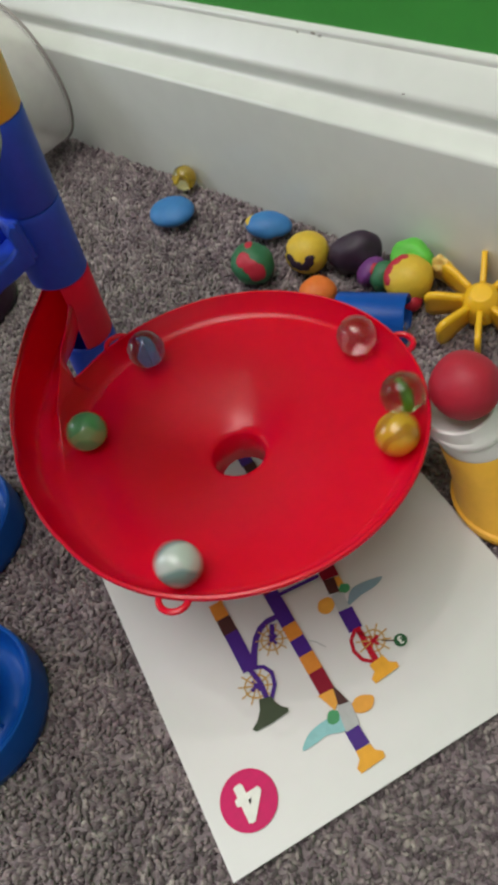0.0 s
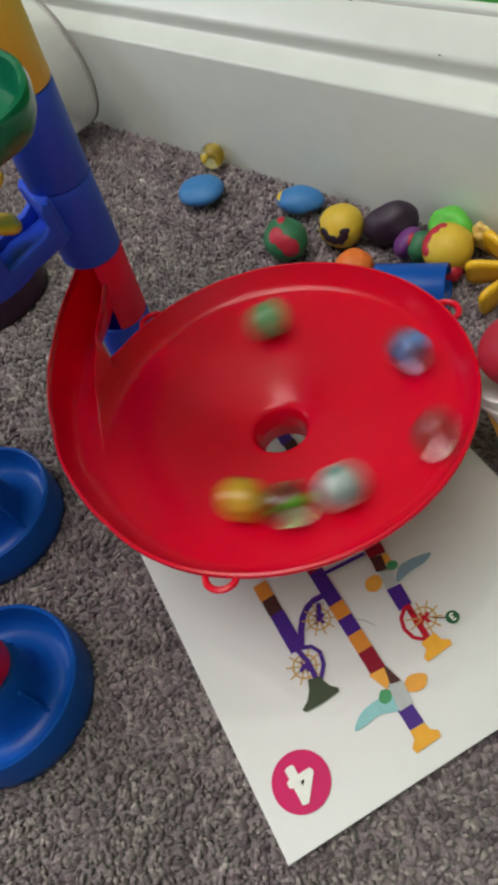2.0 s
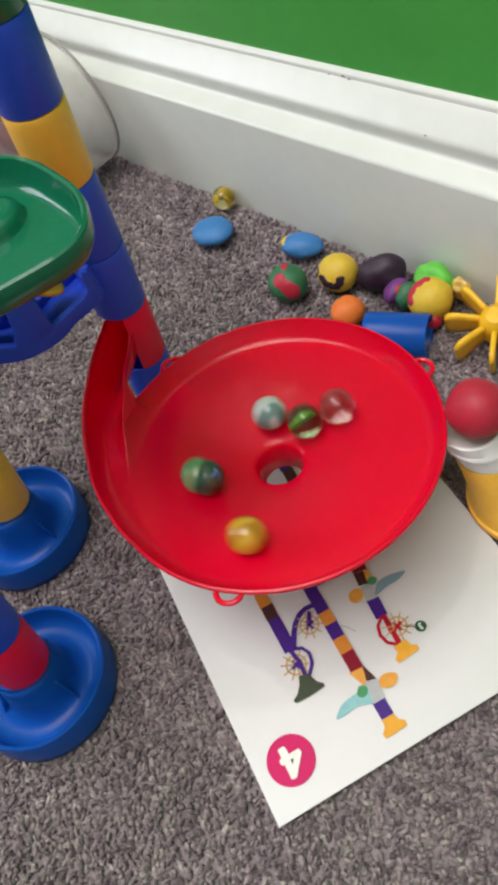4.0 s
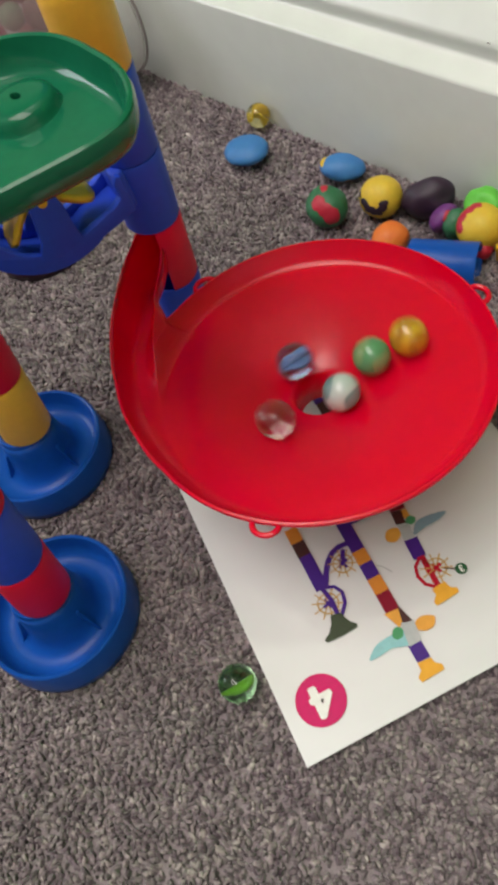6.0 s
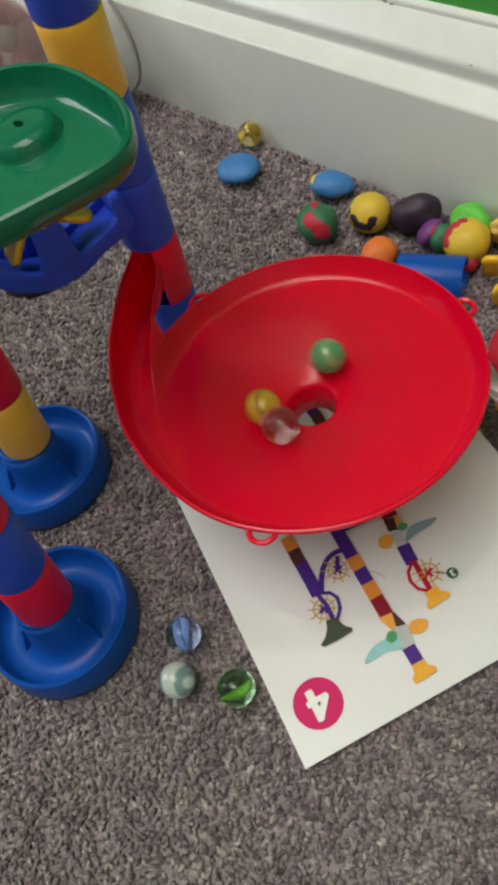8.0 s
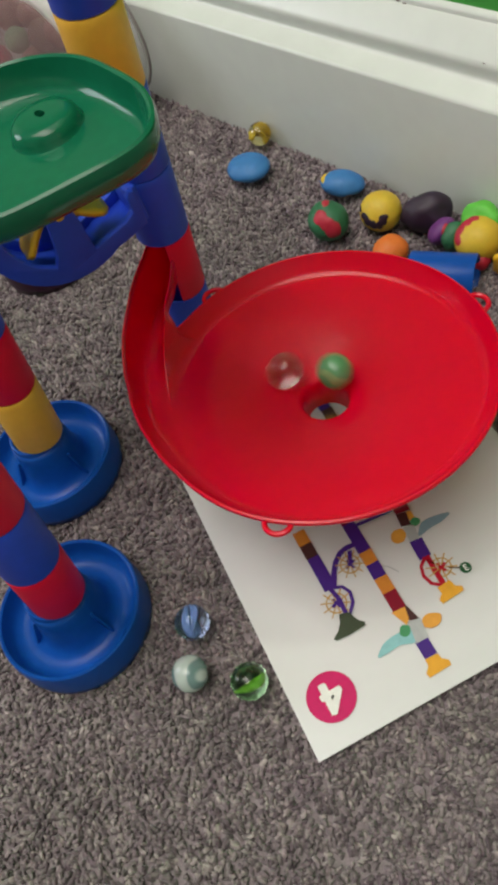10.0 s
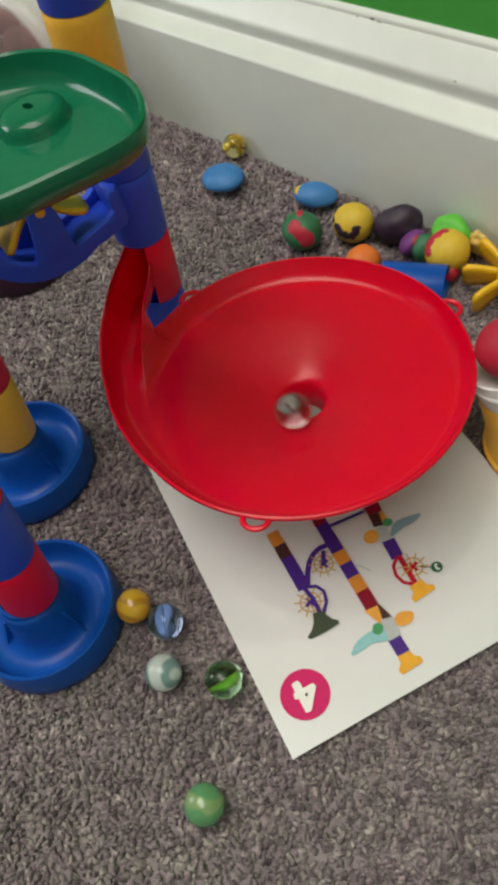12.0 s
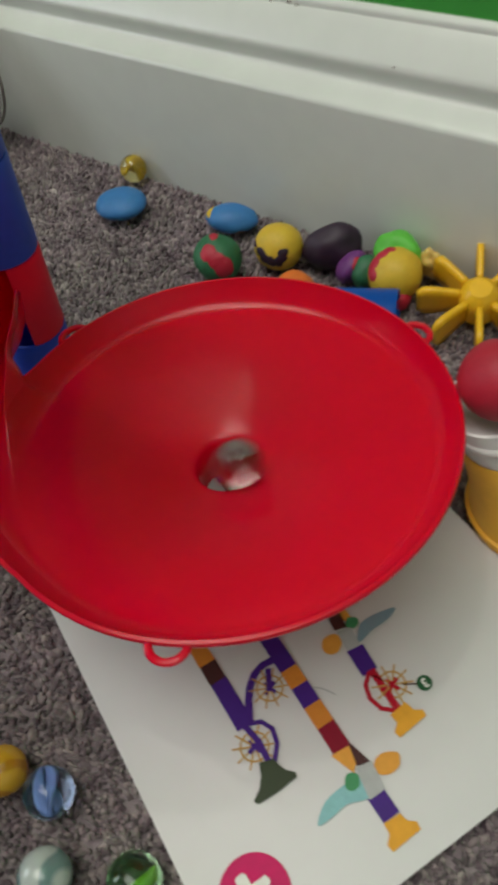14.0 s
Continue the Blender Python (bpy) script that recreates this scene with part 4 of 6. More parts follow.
BLUE_M = marble("marble", pose(0, 0, 0), "clear pale blue marble with blue vanes", BLUE_GLASS, surface("blue_vane", (0.36, 0.48, 0.74), 0.4), 3, 1.0, 0.42)
CLEAR_M = marble("marble", pose(0, 0, 0), "clear colourless glass marble", CLEAR, None, 0, 2.0)
CATEYE_M = marble("marble", pose(0, 0, 0), "clear marble with bright green-yellow vanes", GREEN_GLASS, surface("lime_vane", (0.28, 0.52, 0.05), 0.4), 1, 0.6, 0.42)



def rolling(x, y, z, t, speed):
    """A marble at a place, turned by its rolling."""
    return pose(x, y, z, speed * t * 0.8, speed * t * 0.55, speed * t * 0.3)


def motions():
    walk(WHITE_M, [(t, rolling(x, y, z, min(t, 7.85), 95)) for t, x, y, z in (
        (0, -0.0583, 0.0600, 0.0709), (0.05, -0.0441, 0.0705, 0.0703), (0.1, -0.0285, 0.0951, 0.0689), (0.15, -0.0249, 0.1180, 0.0675),
        (0.2, -0.0297, 0.1408, 0.0668), (0.25, -0.0429, 0.1603, 0.0662), (0.3, -0.0621, 0.1735, 0.0655), (0.35, -0.0844, 0.1788, 0.0650),
        (0.4, -0.1069, 0.1758, 0.0645), (0.45, -0.1263, 0.1651, 0.0644), (0.5, -0.1402, 0.1487, 0.0653), (0.55, -0.1469, 0.1290, 0.0664),
        (0.6, -0.1463, 0.1089, 0.0675), (0.65, -0.1393, 0.0907, 0.0684), (0.7, -0.1271, 0.0757, 0.0692), (0.75, -0.1101, 0.0645, 0.0699),
        (0.8, -0.0904, 0.0594, 0.0703), (0.85, -0.0708, 0.0604, 0.0705), (0.9, -0.0534, 0.0672, 0.0703), (0.95, -0.0409, 0.0780, 0.0697),
        (1, -0.0329, 0.0910, 0.0690), (1.05, -0.0296, 0.1049, 0.0681), (1.1, -0.0301, 0.1185, 0.0672), (1.15, -0.0336, 0.1317, 0.0663),
        (1.2, -0.0400, 0.1433, 0.0655), (1.25, -0.0483, 0.1525, 0.0648), (1.3, -0.0584, 0.1594, 0.0642), (1.35, -0.0703, 0.1637, 0.0637),
        (1.4, -0.0836, 0.1647, 0.0634), (1.45, -0.0975, 0.1614, 0.0632), (1.5, -0.1101, 0.1535, 0.0632), (1.55, -0.1193, 0.1415, 0.0632),
        (1.6, -0.1239, 0.1269, 0.0634), (1.65, -0.1233, 0.1113, 0.0638), (1.7, -0.1172, 0.0972, 0.0643), (1.75, -0.1064, 0.0859, 0.0650),
        (1.8, -0.0923, 0.0793, 0.0658), (1.85, -0.0775, 0.0779, 0.0665), (1.9, -0.0632, 0.0811, 0.0671), (1.95, -0.0509, 0.0882, 0.0674),
        (2, -0.0412, 0.0981, 0.0674), (2.05, -0.0349, 0.1100, 0.0672), (2.1, -0.0319, 0.1228, 0.0668), (2.15, -0.0301, 0.1327, 0.0665),
        (2.2, -0.0346, 0.1472, 0.0657), (2.25, -0.0518, 0.1644, 0.0646), (2.3, -0.0741, 0.1736, 0.0639), (2.35, -0.0978, 0.1734, 0.0638),
        (2.4, -0.1193, 0.1643, 0.0642), (2.45, -0.1353, 0.1479, 0.0651), (2.5, -0.1435, 0.1270, 0.0662), (2.55, -0.1430, 0.1048, 0.0675),
        (2.6, -0.1341, 0.0850, 0.0686), (2.65, -0.1185, 0.0705, 0.0694), (2.7, -0.0989, 0.0633, 0.0697), (2.75, -0.0784, 0.0643, 0.0696),
        (2.8, -0.0603, 0.0730, 0.0689), (2.85, -0.0474, 0.0877, 0.0679), (2.9, -0.0413, 0.1058, 0.0667), (2.95, -0.0429, 0.1244, 0.0653),
        (3, -0.0513, 0.1406, 0.0641), (3.05, -0.0651, 0.1518, 0.0632), (3.1, -0.0818, 0.1566, 0.0627), (3.15, -0.0986, 0.1545, 0.0625),
        (3.2, -0.1128, 0.1463, 0.0628), (3.25, -0.1223, 0.1335, 0.0633), (3.3, -0.1259, 0.1185, 0.0639), (3.35, -0.1234, 0.1037, 0.0646),
        (3.4, -0.1154, 0.0915, 0.0651), (3.45, -0.1037, 0.0837, 0.0653), (3.5, -0.0903, 0.0812, 0.0652), (3.55, -0.0775, 0.0842, 0.0648),
        (3.6, -0.0674, 0.0917, 0.0641), (3.65, -0.0612, 0.1022, 0.0631), (3.7, -0.0599, 0.1138, 0.0621), (3.75, -0.0632, 0.1246, 0.0612),
        (3.8, -0.0702, 0.1328, 0.0603), (3.85, -0.0795, 0.1373, 0.0597), (3.9, -0.0894, 0.1376, 0.0594), (3.95, -0.0982, 0.1342, 0.0592),
        (4, -0.1045, 0.1278, 0.0593), (4.05, -0.1076, 0.1198, 0.0594), (4.1, -0.1072, 0.1117, 0.0596), (4.15, -0.1038, 0.1048, 0.0597),
        (4.2, -0.0982, 0.1001, 0.0597), (4.25, -0.0916, 0.0983, 0.0595), (4.3, -0.0852, 0.0992, 0.0591), (4.35, -0.0765, 0.1025, 0.0594),
        (4.4, -0.0695, 0.1119, 0.0595), (4.45, -0.0703, 0.1218, 0.0592), (4.5, -0.0762, 0.1295, 0.0587), (4.55, -0.0856, 0.1332, 0.0584),
        (4.6, -0.0957, 0.1311, 0.0583), (4.65, -0.1027, 0.1237, 0.0584), (4.7, -0.1044, 0.1137, 0.0586), (4.75, -0.0998, 0.1036, 0.0590),
        (4.8, -0.0902, 0.0987, 0.0592), (4.85, -0.0807, 0.0994, 0.0595), (4.9, -0.0731, 0.1049, 0.0596), (4.95, -0.0700, 0.1131, 0.0593),
        (5, -0.0715, 0.1221, 0.0588), (5.05, -0.0788, 0.1299, 0.0584), (5.1, -0.0894, 0.1321, 0.0581), (5.15, -0.0983, 0.1285, 0.0581),
        (5.2, -0.1037, 0.1208, 0.0584), (5.25, -0.1037, 0.1109, 0.0586), (5.3, -0.0980, 0.1025, 0.0589), (5.35, -0.0871, 0.0984, 0.0593),
        (5.4, -0.0759, 0.1024, 0.0595), (5.45, -0.0700, 0.1103, 0.0596), (5.5, -0.0691, 0.1194, 0.0594), (5.55, -0.0736, 0.1266, 0.0588),
        (5.6, -0.0815, 0.1307, 0.0582), (5.65, -0.0925, 0.1298, 0.0577), (5.7, -0.1007, 0.1225, 0.0577), (5.75, -0.1031, 0.1125, 0.0583),
        (5.8, -0.0990, 0.1031, 0.0589), (5.85, -0.0904, 0.0985, 0.0593), (5.9, -0.0809, 0.1001, 0.0593), (5.95, -0.0749, 0.1072, 0.0586),
        (6, -0.0750, 0.1156, 0.0576), (6.05, -0.0813, 0.1211, 0.0561), (6.1, -0.0855, 0.1210, 0.0553), (6.2, -0.0899, 0.1146, 0.0491),
        (6.3, -0.0903, 0.1130, 0.0487), (6.4, -0.0896, 0.1116, 0.0483), (6.5, -0.0880, 0.1111, 0.0478), (6.6, -0.0866, 0.1117, 0.0473),
        (6.7, -0.0859, 0.1132, 0.0467), (6.8, -0.0865, 0.1146, 0.0461), (6.88, -0.0881, 0.1127, 0.0456),
        (6.94, -0.0881, 0.1050, 0.0095), (7, -0.0824, 0.0548, 0.0095), (7.1, -0.0747, 0.0363, 0.0095), (7.2, -0.0651, 0.0104, 0.0095), (7.3, -0.0627, -0.0051, 0.0095),
        (7.4, -0.0657, -0.0077, 0.0095), (7.85, -0.0644, -0.0120, 0.0075), (14, -0.0644, -0.0120, 0.0075),)])
    walk(GREEN_M, [(t, rolling(x, y, z, min(t, 11.95), 95)) for t, x, y, z in (
        (0, -0.1334, 0.0789, 0.0692), (0.05, -0.1228, 0.0699, 0.0697), (0.1, -0.1019, 0.0609, 0.0702), (0.15, -0.0832, 0.0589, 0.0704),
        (0.2, -0.0650, 0.0625, 0.0704), (0.25, -0.0494, 0.0705, 0.0701), (0.3, -0.0371, 0.0822, 0.0695), (0.35, -0.0291, 0.0964, 0.0687),
        (0.4, -0.0254, 0.1119, 0.0679), (0.45, -0.0262, 0.1279, 0.0669), (0.5, -0.0311, 0.1431, 0.0663), (0.55, -0.0394, 0.1563, 0.0661),
        (0.6, -0.0506, 0.1670, 0.0661), (0.65, -0.0639, 0.1748, 0.0663), (0.7, -0.0789, 0.1789, 0.0662), (0.75, -0.0947, 0.1790, 0.0656),
        (0.8, -0.1100, 0.1747, 0.0645), (0.85, -0.1235, 0.1664, 0.0643), (0.9, -0.1342, 0.1547, 0.0649), (0.95, -0.1411, 0.1406, 0.0656),
        (1, -0.1437, 0.1250, 0.0663), (1.05, -0.1416, 0.1093, 0.0670), (1.1, -0.1349, 0.0948, 0.0675), (1.15, -0.1239, 0.0827, 0.0679),
        (1.2, -0.1098, 0.0742, 0.0681), (1.25, -0.0931, 0.0699, 0.0682), (1.3, -0.0759, 0.0709, 0.0683), (1.35, -0.0598, 0.0760, 0.0685),
        (1.4, -0.0459, 0.0852, 0.0684), (1.45, -0.0356, 0.0962, 0.0683), (1.5, -0.0288, 0.1086, 0.0679), (1.55, -0.0263, 0.1212, 0.0673),
        (1.6, -0.0275, 0.1335, 0.0666), (1.65, -0.0330, 0.1456, 0.0658), (1.7, -0.0420, 0.1559, 0.0651), (1.75, -0.0534, 0.1631, 0.0645),
        (1.8, -0.0664, 0.1671, 0.0640), (1.85, -0.0805, 0.1676, 0.0636), (1.9, -0.0946, 0.1644, 0.0634), (1.95, -0.1078, 0.1573, 0.0633),
        (2, -0.1186, 0.1466, 0.0635), (2.05, -0.1258, 0.1327, 0.0638), (2.1, -0.1278, 0.1173, 0.0644), (2.15, -0.1239, 0.1022, 0.0649),
        (2.2, -0.1157, 0.0901, 0.0654), (2.25, -0.1054, 0.0820, 0.0659), (2.3, -0.0928, 0.0781, 0.0661), (2.35, -0.0798, 0.0789, 0.0661),
        (2.4, -0.0678, 0.0842, 0.0658), (2.45, -0.0586, 0.0934, 0.0653), (2.5, -0.0532, 0.1052, 0.0645), (2.55, -0.0523, 0.1181, 0.0638),
        (2.6, -0.0560, 0.1305, 0.0630), (2.65, -0.0638, 0.1407, 0.0623), (2.7, -0.0748, 0.1476, 0.0619), (2.75, -0.0874, 0.1501, 0.0617),
        (2.8, -0.1002, 0.1480, 0.0618), (2.85, -0.1113, 0.1416, 0.0621), (2.9, -0.1195, 0.1317, 0.0627), (2.95, -0.1236, 0.1196, 0.0634),
        (3, -0.1232, 0.1068, 0.0642), (3.05, -0.1183, 0.0950, 0.0649), (3.1, -0.1095, 0.0856, 0.0655), (3.15, -0.0980, 0.0800, 0.0658),
        (3.2, -0.0853, 0.0787, 0.0660), (3.25, -0.0730, 0.0820, 0.0658), (3.3, -0.0626, 0.0894, 0.0654), (3.35, -0.0555, 0.1000, 0.0647),
        (3.4, -0.0526, 0.1124, 0.0640), (3.45, -0.0542, 0.1250, 0.0632), (3.5, -0.0602, 0.1362, 0.0625), (3.55, -0.0697, 0.1447, 0.0620),
        (3.6, -0.0816, 0.1492, 0.0617), (3.65, -0.0943, 0.1493, 0.0616), (3.7, -0.1063, 0.1449, 0.0619), (3.75, -0.1159, 0.1367, 0.0624),
        (3.8, -0.1220, 0.1255, 0.0630), (3.85, -0.1239, 0.1130, 0.0638), (3.9, -0.1212, 0.1005, 0.0645), (3.95, -0.1143, 0.0899, 0.0652),
        (4, -0.1041, 0.0823, 0.0657), (4.05, -0.0919, 0.0787, 0.0660), (4.1, -0.0792, 0.0797, 0.0659), (4.15, -0.0676, 0.0850, 0.0657),
        (4.2, -0.0587, 0.0940, 0.0651), (4.25, -0.0534, 0.1055, 0.0645), (4.3, -0.0525, 0.1182, 0.0637), (4.35, -0.0546, 0.1292, 0.0632),
        (4.4, -0.0594, 0.1386, 0.0628), (4.45, -0.0680, 0.1464, 0.0624), (4.5, -0.0791, 0.1508, 0.0620), (4.55, -0.0909, 0.1512, 0.0618),
        (4.6, -0.1023, 0.1473, 0.0618), (4.65, -0.1116, 0.1390, 0.0619), (4.7, -0.1173, 0.1274, 0.0621), (4.75, -0.1181, 0.1135, 0.0624),
        (4.8, -0.1131, 0.1006, 0.0628), (4.85, -0.1037, 0.0905, 0.0634), (4.9, -0.0914, 0.0852, 0.0640), (4.95, -0.0787, 0.0845, 0.0646),
        (5, -0.0669, 0.0880, 0.0650), (5.05, -0.0575, 0.0950, 0.0651), (5.1, -0.0513, 0.1045, 0.0650), (5.15, -0.0488, 0.1152, 0.0646),
        (5.2, -0.0504, 0.1260, 0.0640), (5.25, -0.0559, 0.1355, 0.0632), (5.3, -0.0649, 0.1427, 0.0624), (5.35, -0.0764, 0.1458, 0.0615),
        (5.4, -0.0889, 0.1445, 0.0607), (5.45, -0.1011, 0.1382, 0.0603), (5.5, -0.1094, 0.1274, 0.0603), (5.55, -0.1126, 0.1143, 0.0609),
        (5.6, -0.1093, 0.1016, 0.0617), (5.65, -0.1014, 0.0927, 0.0625), (5.7, -0.0906, 0.0883, 0.0630), (5.75, -0.0792, 0.0894, 0.0630),
        (5.8, -0.0695, 0.0954, 0.0627), (5.85, -0.0633, 0.1055, 0.0621), (5.9, -0.0625, 0.1174, 0.0613), (5.95, -0.0671, 0.1281, 0.0605),
        (6, -0.0757, 0.1356, 0.0599), (6.05, -0.0867, 0.1393, 0.0597), (6.1, -0.0981, 0.1377, 0.0599), (6.15, -0.1062, 0.1318, 0.0601),
        (6.2, -0.1109, 0.1227, 0.0604), (6.25, -0.1099, 0.1114, 0.0604), (6.3, -0.1034, 0.1015, 0.0604), (6.35, -0.0910, 0.0949, 0.0607),
        (6.4, -0.0770, 0.0969, 0.0609), (6.45, -0.0668, 0.1038, 0.0615), (6.5, -0.0607, 0.1134, 0.0619), (6.55, -0.0589, 0.1214, 0.0621),
        (6.6, -0.0600, 0.1281, 0.0621), (6.65, -0.0650, 0.1336, 0.0614), (6.7, -0.0731, 0.1375, 0.0605), (6.75, -0.0848, 0.1381, 0.0595),
        (6.8, -0.0963, 0.1333, 0.0588), (6.85, -0.1053, 0.1228, 0.0590), (6.9, -0.1065, 0.1095, 0.0596), (6.95, -0.1014, 0.0992, 0.0606),
        (7, -0.0923, 0.0929, 0.0615), (7.05, -0.0820, 0.0918, 0.0620), (7.1, -0.0725, 0.0952, 0.0622), (7.15, -0.0655, 0.1027, 0.0620),
        (7.2, -0.0624, 0.1126, 0.0615), (7.25, -0.0643, 0.1234, 0.0608), (7.3, -0.0710, 0.1324, 0.0601), (7.35, -0.0813, 0.1372, 0.0595),
        (7.4, -0.0928, 0.1365, 0.0592), (7.45, -0.1023, 0.1302, 0.0592), (7.5, -0.1075, 0.1199, 0.0594), (7.55, -0.1064, 0.1079, 0.0598),
        (7.6, -0.0990, 0.0986, 0.0603), (7.65, -0.0881, 0.0946, 0.0608), (7.7, -0.0767, 0.0969, 0.0610), (7.75, -0.0685, 0.1040, 0.0610),
        (7.8, -0.0650, 0.1140, 0.0607), (7.85, -0.0668, 0.1235, 0.0602), (7.9, -0.0729, 0.1310, 0.0596), (7.95, -0.0829, 0.1347, 0.0589),
        (8, -0.0939, 0.1328, 0.0585), (8.05, -0.1029, 0.1250, 0.0586), (8.1, -0.1057, 0.1135, 0.0590), (8.15, -0.1018, 0.1031, 0.0596),
        (8.2, -0.0929, 0.0969, 0.0601), (8.25, -0.0822, 0.0967, 0.0603), (8.3, -0.0732, 0.1024, 0.0602), (8.35, -0.0685, 0.1119, 0.0599),
        (8.4, -0.0695, 0.1225, 0.0594), (8.45, -0.0756, 0.1305, 0.0590), (8.5, -0.0849, 0.1343, 0.0587), (8.55, -0.0947, 0.1323, 0.0585),
        (8.6, -0.1022, 0.1253, 0.0584), (8.65, -0.1048, 0.1144, 0.0586), (8.7, -0.1005, 0.1041, 0.0590), (8.75, -0.0910, 0.0979, 0.0596),
        (8.8, -0.0796, 0.0988, 0.0599), (8.85, -0.0718, 0.1050, 0.0599), (8.9, -0.0685, 0.1140, 0.0597), (8.95, -0.0711, 0.1230, 0.0590),
        (9, -0.0781, 0.1293, 0.0583), (9.05, -0.0881, 0.1309, 0.0578), (9.1, -0.0973, 0.1265, 0.0576), (9.15, -0.1028, 0.1155, 0.0580),
        (9.2, -0.1013, 0.1083, 0.0583), (9.3, -0.0856, 0.1004, 0.0586), (9.4, -0.0749, 0.1134, 0.0577), (9.5, -0.0849, 0.1262, 0.0567),
        (9.6, -0.0991, 0.1195, 0.0569), (9.7, -0.0957, 0.1048, 0.0577), (9.8, -0.0813, 0.1049, 0.0575), (9.9, -0.0784, 0.1183, 0.0566),
        (10, -0.0903, 0.1238, 0.0560), (10.1, -0.0979, 0.1139, 0.0564), (10.2, -0.0903, 0.1048, 0.0568), (10.3, -0.0803, 0.1100, 0.0564),
        (10.4, -0.0830, 0.1202, 0.0556), (10.5, -0.0930, 0.1198, 0.0554), (10.6, -0.0947, 0.1105, 0.0557), (10.7, -0.0866, 0.1072, 0.0557),
        (10.8, -0.0819, 0.1138, 0.0550), (10.9, -0.0860, 0.1135, 0.0484), (11, -0.0866, 0.1148, 0.0470), (11.12, -0.0881, 0.1127, 0.0462),
        (11.19, -0.0881, 0.1127, 0.0095), (11.3, -0.0356, 0.0268, 0.0095), (11.4, -0.0172, 0.0023, 0.0095), (11.5, -0.0064, -0.0204, 0.0095),
        (11.95, -0.0133, -0.0359, 0.0075), (14, -0.0133, -0.0359, 0.0075),)])
